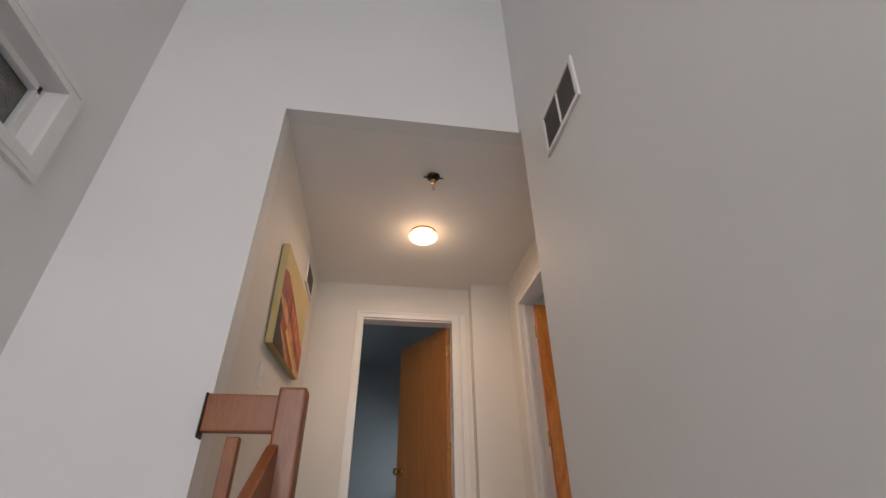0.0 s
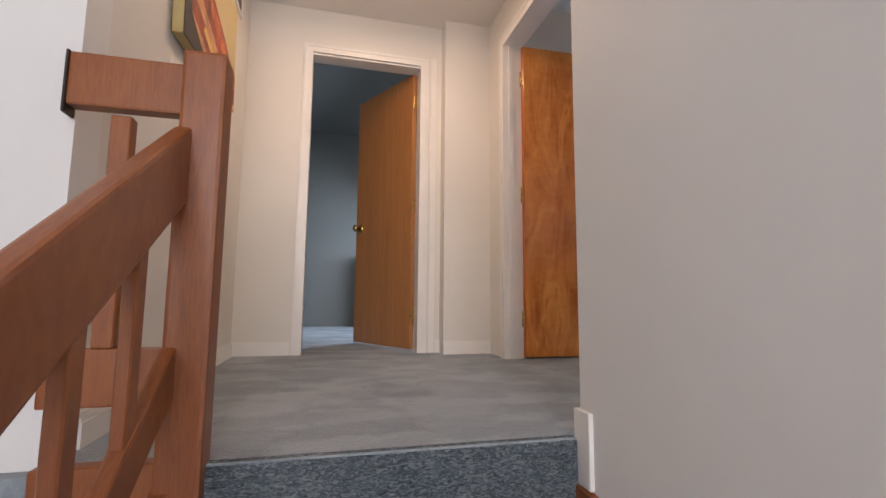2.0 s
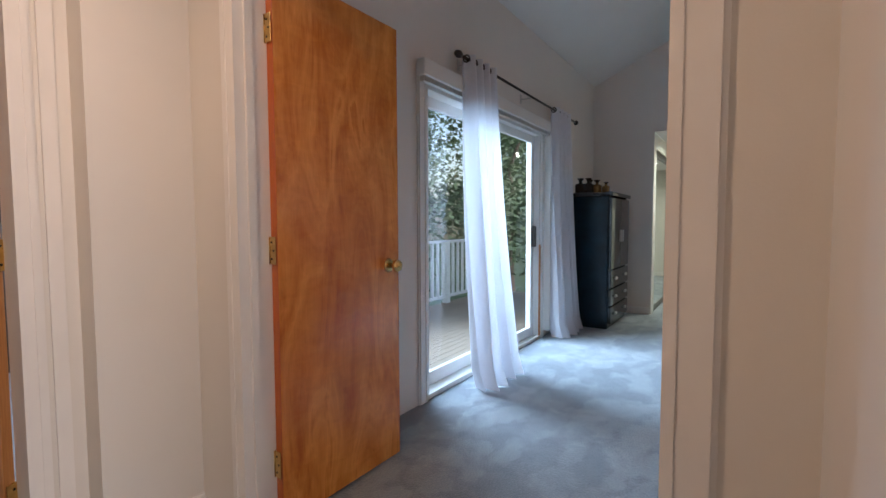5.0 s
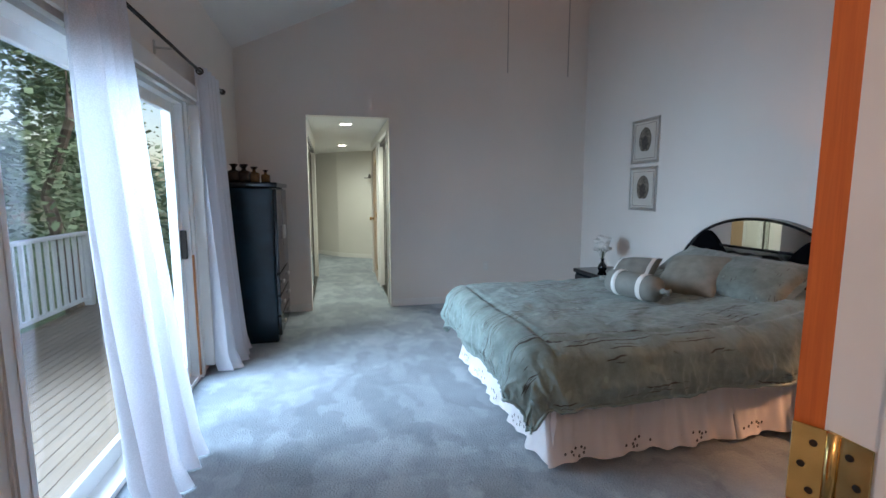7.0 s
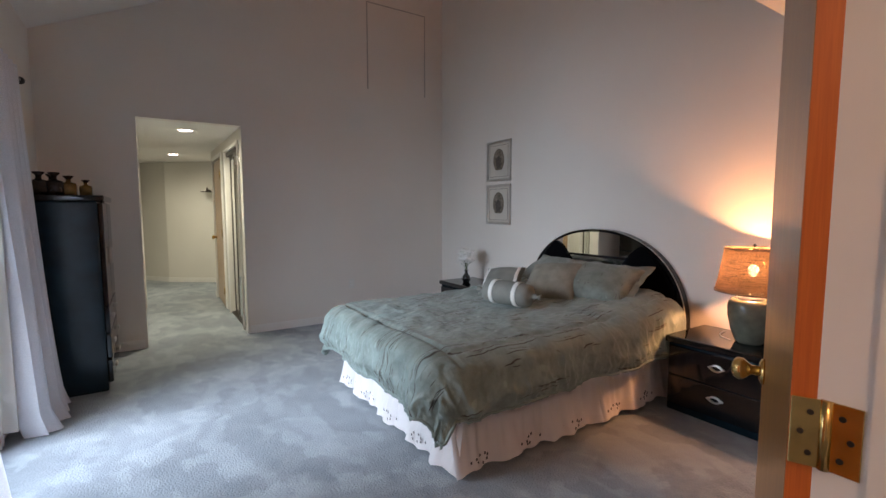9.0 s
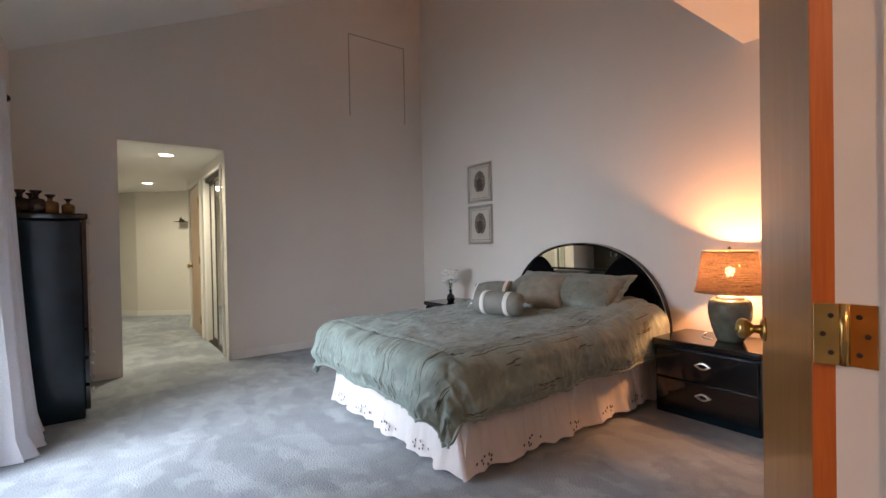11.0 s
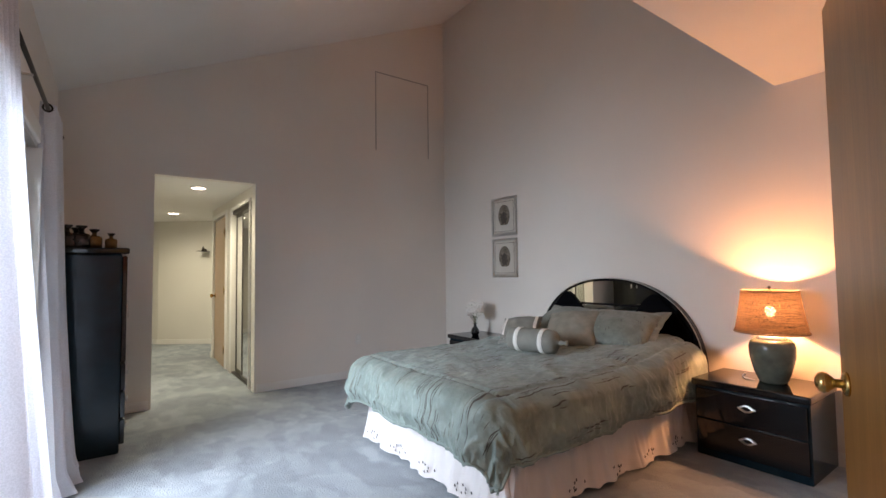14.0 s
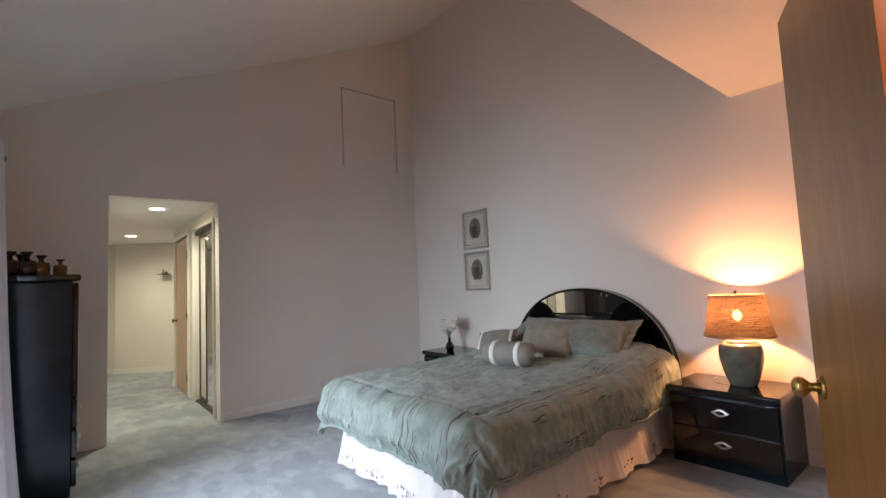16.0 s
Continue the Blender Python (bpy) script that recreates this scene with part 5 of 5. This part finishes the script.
# ---- curtains and patio door ----
def curtain_rod():
    t = thing("curtain_rod", (3.72, 5.33, 2.21), "dark bronze curtain rod over the patio door", "curtain rod")
    L = 2.36
    part("rod", turned(lathe([(0.0, 0.0), (0.010, 0.0), (0.010, L), (0.0, L)], 14), pose(0, 0, 0, 0, 90, 0)), M_DARKMETAL, t, "", True)
    for x in (-0.03, L + 0.03):
        part("finial", turned(lathe([(0.0, -0.035), (0.018, -0.028), (0.026, 0.0), (0.018, 0.028), (0.0, 0.035)], 16), pose(x, 0, 0, 0, 90, 0)), M_DARKMETAL, t, "", True)
    for x in (0.12, 1.15, L - 0.12):
        part("bracket", bx((x - 0.006, x + 0.006, 0.0, 0.10, -0.02, -0.008), (x - 0.01, x + 0.01, 0.09, 0.10, -0.05, 0.03), bevel=0.002), M_SILVER, t)


def curtain(x0, x1, folds, label, flare=0.0, seed=0, lean=0.0):
    t = thing("curtain", (x0, 5.33, 0), label, "curtain")
    n, m_ = 120, 34
    w = x1 - x0
    bm = bmesh.new()
    prev = None
    for i in range(n + 1):
        f = i / n
        col = []
        for j in range(m_ + 1):
            g = j / m_
            z = 2.245 - 2.235 * g
            amp = 0.036 + 0.05 * g
            ph = folds * 2 * math.pi * f
            y = amp * math.sin(ph + 0.5 * math.sin(g * 3 + seed)) + 0.014 * g * math.sin(ph * 2.3 + seed) - 0.06 * g * g - lean * g
            sp = 1 + flare * g
            x = w / 2 + (f - 0.5) * w * sp + 0.02 * g * math.sin(ph * 0.5 + seed) + (0.05 * g ** 4) * (1 if f > 0.6 else 0)
            if g > 0.94:
                y -= 0.05 * (g - 0.94) / 0.06 * (0.6 + 0.4 * math.sin(ph * 1.3))
            col.append(bm.verts.new((x, y, max(z, 0.008))))
        if prev:
            for j in range(m_):
                bm.faces.new((prev[j], col[j], col[j + 1], prev[j + 1]))
        prev = col
    part("cloth", bm, M_CURT, t, "", True)
    for k in range(folds * 2):
        f = (k + 0.0) / (folds * 2) + 0.02
        g = part("grommet", turned(lathe([(0.017, -0.003), (0.026, -0.003), (0.026, 0.003), (0.017, 0.003)], 18, loop=True), pose(w * f, 0, 2.21, 0, 90, 20)), M_DARKMETAL, t, "dark metal eyelet ring")


curtain_rod()
curtain(3.78, 4.18, 4, "sheer white eyelet curtain hanging beside the patio door", 0.15, 1, 0.05)
curtain(5.42, 5.86, 4, "sheer white eyelet curtain gathered by the tall chest", 0.12, 2.2)


def patio_door():
    t = thing("patio_door", (PX0, YB + 0.05, 0), "white sliding glass patio door behind curtains", "patio door")
    W_, H_ = PX1 - PX0, PZ
    part("outer_frame", bx((0, 0.04, -0.05, 0.08, 0, H_), (W_ - 0.04, W_, -0.05, 0.08, 0, H_), (0.04, W_ - 0.04, -0.05, 0.08, H_ - 0.04, H_), (0.04, W_ - 0.04, -0.05, 0.08, 0, 0.03)), M_TRIM, t)
    for x0, x1, y in ((0.04, W_ / 2 + 0.04, 0.045), (W_ / 2 - 0.04, W_ - 0.04, 0.0)):
        s_ = part("sash", bx((x0, x0 + 0.07, y, y + 0.035, 0.03, H_ - 0.04), (x1 - 0.07, x1, y, y + 0.035, 0.03, H_ - 0.04), (x0 + 0.07, x1 - 0.07, y, y + 0.035, 0.03, 0.12), (x0 + 0.07, x1 - 0.07, y, y + 0.035, H_ - 0.11, H_ - 0.04), bevel=0.003), M_TRIM, t)
        g = part("pane", bx((x0 + 0.07, x1 - 0.07, y + 0.014, y + 0.020, 0.12, H_ - 0.11)), M_GLASS, s_)
        g.visible_shadow = False
    part("handle", bx((W_ - 0.10, W_ - 0.075, -0.04, -0.002, 0.90, 1.10), bevel=0.005), M_DARKMETAL, t)
    part("stop_bar", bx((W_ - 0.038, W_ - 0.012, -0.062, -0.05, 0.03, 0.92), bevel=0.003), M_ORANGE, t, "orange wooden security bar")


patio_door()
casing("trim_patio_door", "x", YB, -1, PX0, PX1, PZ, 0.08)


def valance():
    t = thing("blind_valance", (PX0 - 0.1, YB, 2.0), "white vertical-blind head rail over the patio door", "blind")
    part("board", bx((0, 2.36, -0.075, -0.020, 0.0, 0.10), bevel=0.006), M_TRIM, t)
    part("track", bx((0.02, 2.34, -0.062, -0.03, -0.03, 0.0)), M_SILVER, t)
    for k in range(9):
        part("vane", turned(bx((-0.04, 0.04, -0.001, 0.001, -1.93, -0.03)), pose(2.06 + 0.021 * k, -0.046, 0, 0, 0, 78)), M_PLASTIC, t, "white vertical blind vane")


valance()


# ---- closets ----
def closet(x0, x1, y, out, z1, label, ajar=0.0):
    t = thing("mirror_closet", (x0, y, 0), label, "closet")
    w = x1 - x0
    fr = M_DARKMETAL
    for z0_, z1_ in ((z1 - 0.05, z1), (0, 0.02)):
        part("track", bx((0, w, min(0, -out * 0.07), max(0, -out * 0.07), z0_, z1_)), fr, t, "dark metal track")
    for k in range(2):
        a, b = (0.0, w * 0.55) if k == 0 else (w * 0.48, w)
        yy = -out * (0.012 + 0.03 * k)
        y0, y1 = sorted((yy, yy - out * 0.02))
        p = part("sliding_door", bx((a, a + 0.03, y0, y1, 0.02, z1 - 0.05), (b - 0.03, b, y0, y1, 0.02, z1 - 0.05), (a + 0.03, b - 0.03, y0, y1, 0.02, 0.06), (a + 0.03, b - 0.03, y0, y1, z1 - 0.09, z1 - 0.05)), M_CLOSETF, t)
        part("mirror", bx((a + 0.03, b - 0.03, y0 + 0.006, y1 - 0.006, 0.06, z1 - 0.09)), M_MIRROR, p, "mirror panel")


closet(7.33, 8.37, AY0 - 0.01, 1, 2.06, "mirrored sliding closet doors in a dark metal track")
closet(7.36, 9.35, AY1 + 0.01, -1, 2.04, "mirrored sliding closet doors on the passage wall")


def can(x):
    t = thing("recessed_light", (x, 4.26, AZ), "round recessed ceiling light, lit, in the passage", "ceiling light", group="passage ceiling lights")
    part("ring", lathe([(0.07, 0.0), (0.095, 0.0), (0.092, -0.006), (0.07, -0.008)], 32, loop=True), M_TRIM, t, "", True)
    part("lamp", lathe([(0.0, -0.003), (0.07, -0.003), (0.068, -0.006), (0.0, -0.007)], 32), M_CAN, t, "glowing lamp face", True)


can(7.75)
can(10.37)


SH = -0.12


def coat_shelf():
    t = thing("coat_shelf", (11.32 + SH * 0.5736, 3.70 + SH * 0.8192, 1.66), "small dark hook shelf on the end wall of the passage", "shelf", rz=55)
    part("board", bx((0, 0.14, 0, 0.20, 0, 0.012), bevel=0.002), M_DARKMETAL, t)
    part("bracket", bx((0.06, 0.075, 0, 0.12, 0.012, 0.05)), M_DARKMETAL, t)
    part("ornament", lathe([(0.0, 0.012), (0.03, 0.012), (0.02, 0.06), (0.0, 0.10)], 12, at=(0.07, 0.10, 0.0)), M_DARKMETAL, t)


coat_shelf()

# ---- outdoors ----
fixed("ground", bx((-60, 80, 5.9, 120, -3.2, -3.0)), M_GRASS, "green ground below the deck")
for _k in range(24):
    part("deck_board", bx((2.2, 8.6, 5.58 + 0.085 * _k, 5.66 + 0.085 * _k, -0.12, -0.09)), M_DECK, None, kind="structure")


def deck_rail():
    t = thing("deck_railing", (2.2, 7.58, -0.09), "white painted deck railing outside the patio door", "railing")
    part("top_rail", bx((0, 6.4, -0.05, 0.05, 0.92, 0.96), bevel=0.004), M_TRIM, t)
    part("bottom_rail", bx((0, 6.4, -0.02, 0.02, 0.08, 0.12)), M_TRIM, t)
    for k in range(5):
        part("post", bx((k * 1.575, k * 1.575 + 0.09, -0.045, 0.045, 0, 0.92)), M_TRIM, t)
    for k in range(44):
        part("baluster", bx((0.12 + k * 0.142, 0.155 + k * 0.142, -0.017, 0.017, 0.12, 0.92)), M_TRIM, t)


deck_rail()


def tree(x, y, h, seed):
    rnd = random.Random(seed)
    t = thing("tree", (x, y, -3.0), "leafy green tree behind the deck", "tree", group="trees behind the deck")
    pts = [(rnd.uniform(-0.15, 0.15) * k, rnd.uniform(-0.15, 0.15) * k, h * 0.16 * k) for k in range(6)]
    part("trunk", tube(pts, [0.20 - 0.03 * k for k in range(6)], 8), M_BARK, t)
    verts, faces = [], []
    for c in range(26):
        q = rnd.uniform(0.28, 1.0)
        ang, rad = rnd.uniform(0, 6.28), rnd.uniform(0.2, 1.0) * (1.25 - q) * 3.0
        cx, cy, cz = rad * math.cos(ang), rad * math.sin(ang), q * h
        for k in range(230):
            d = Vector((rnd.gauss(0, 0.55), rnd.gauss(0, 0.55), rnd.gauss(0, 0.38)))
            p = Vector((cx, cy, cz)) + d
            s_ = rnd.uniform(0.06, 0.13)
            u = Vector((rnd.uniform(-1, 1), rnd.uniform(-1, 1), rnd.uniform(-0.5, 0.5))).normalized() * s_
            v = u.cross(Vector((rnd.uniform(-1, 1), rnd.uniform(-1, 1), 1)).normalized()) * 0.7
            b = len(verts)
            verts += [p - u, p + v, p + u, p - v]
            faces.append((b, b + 1, b + 2, b + 3))
    me = bpy.data.meshes.new("crown")
    me.from_pydata(verts, [], faces)
    me.materials.append(M_TREE)
    ob = new("crown", me)
    ob.parent = t
    ob["kind"] = "stuff"


for _x, _y, _h, _s in ((12.5, 9.8, 9.0, 1), (16.5, 11.0, 9.5, 2), (20.5, 13.5, 10, 3), (11.0, 13.0, 10, 4), (15.5, 15.5, 11, 5), (25.0, 15.0, 11, 6), (7.5, 14.0, 9.5, 7)):
    tree(_x, _y, _h, _s)
fixed("backdrop", bx((-60, 80, 62, 62.3, -3, 9)), M_TREE, "far green wood behind the trees")
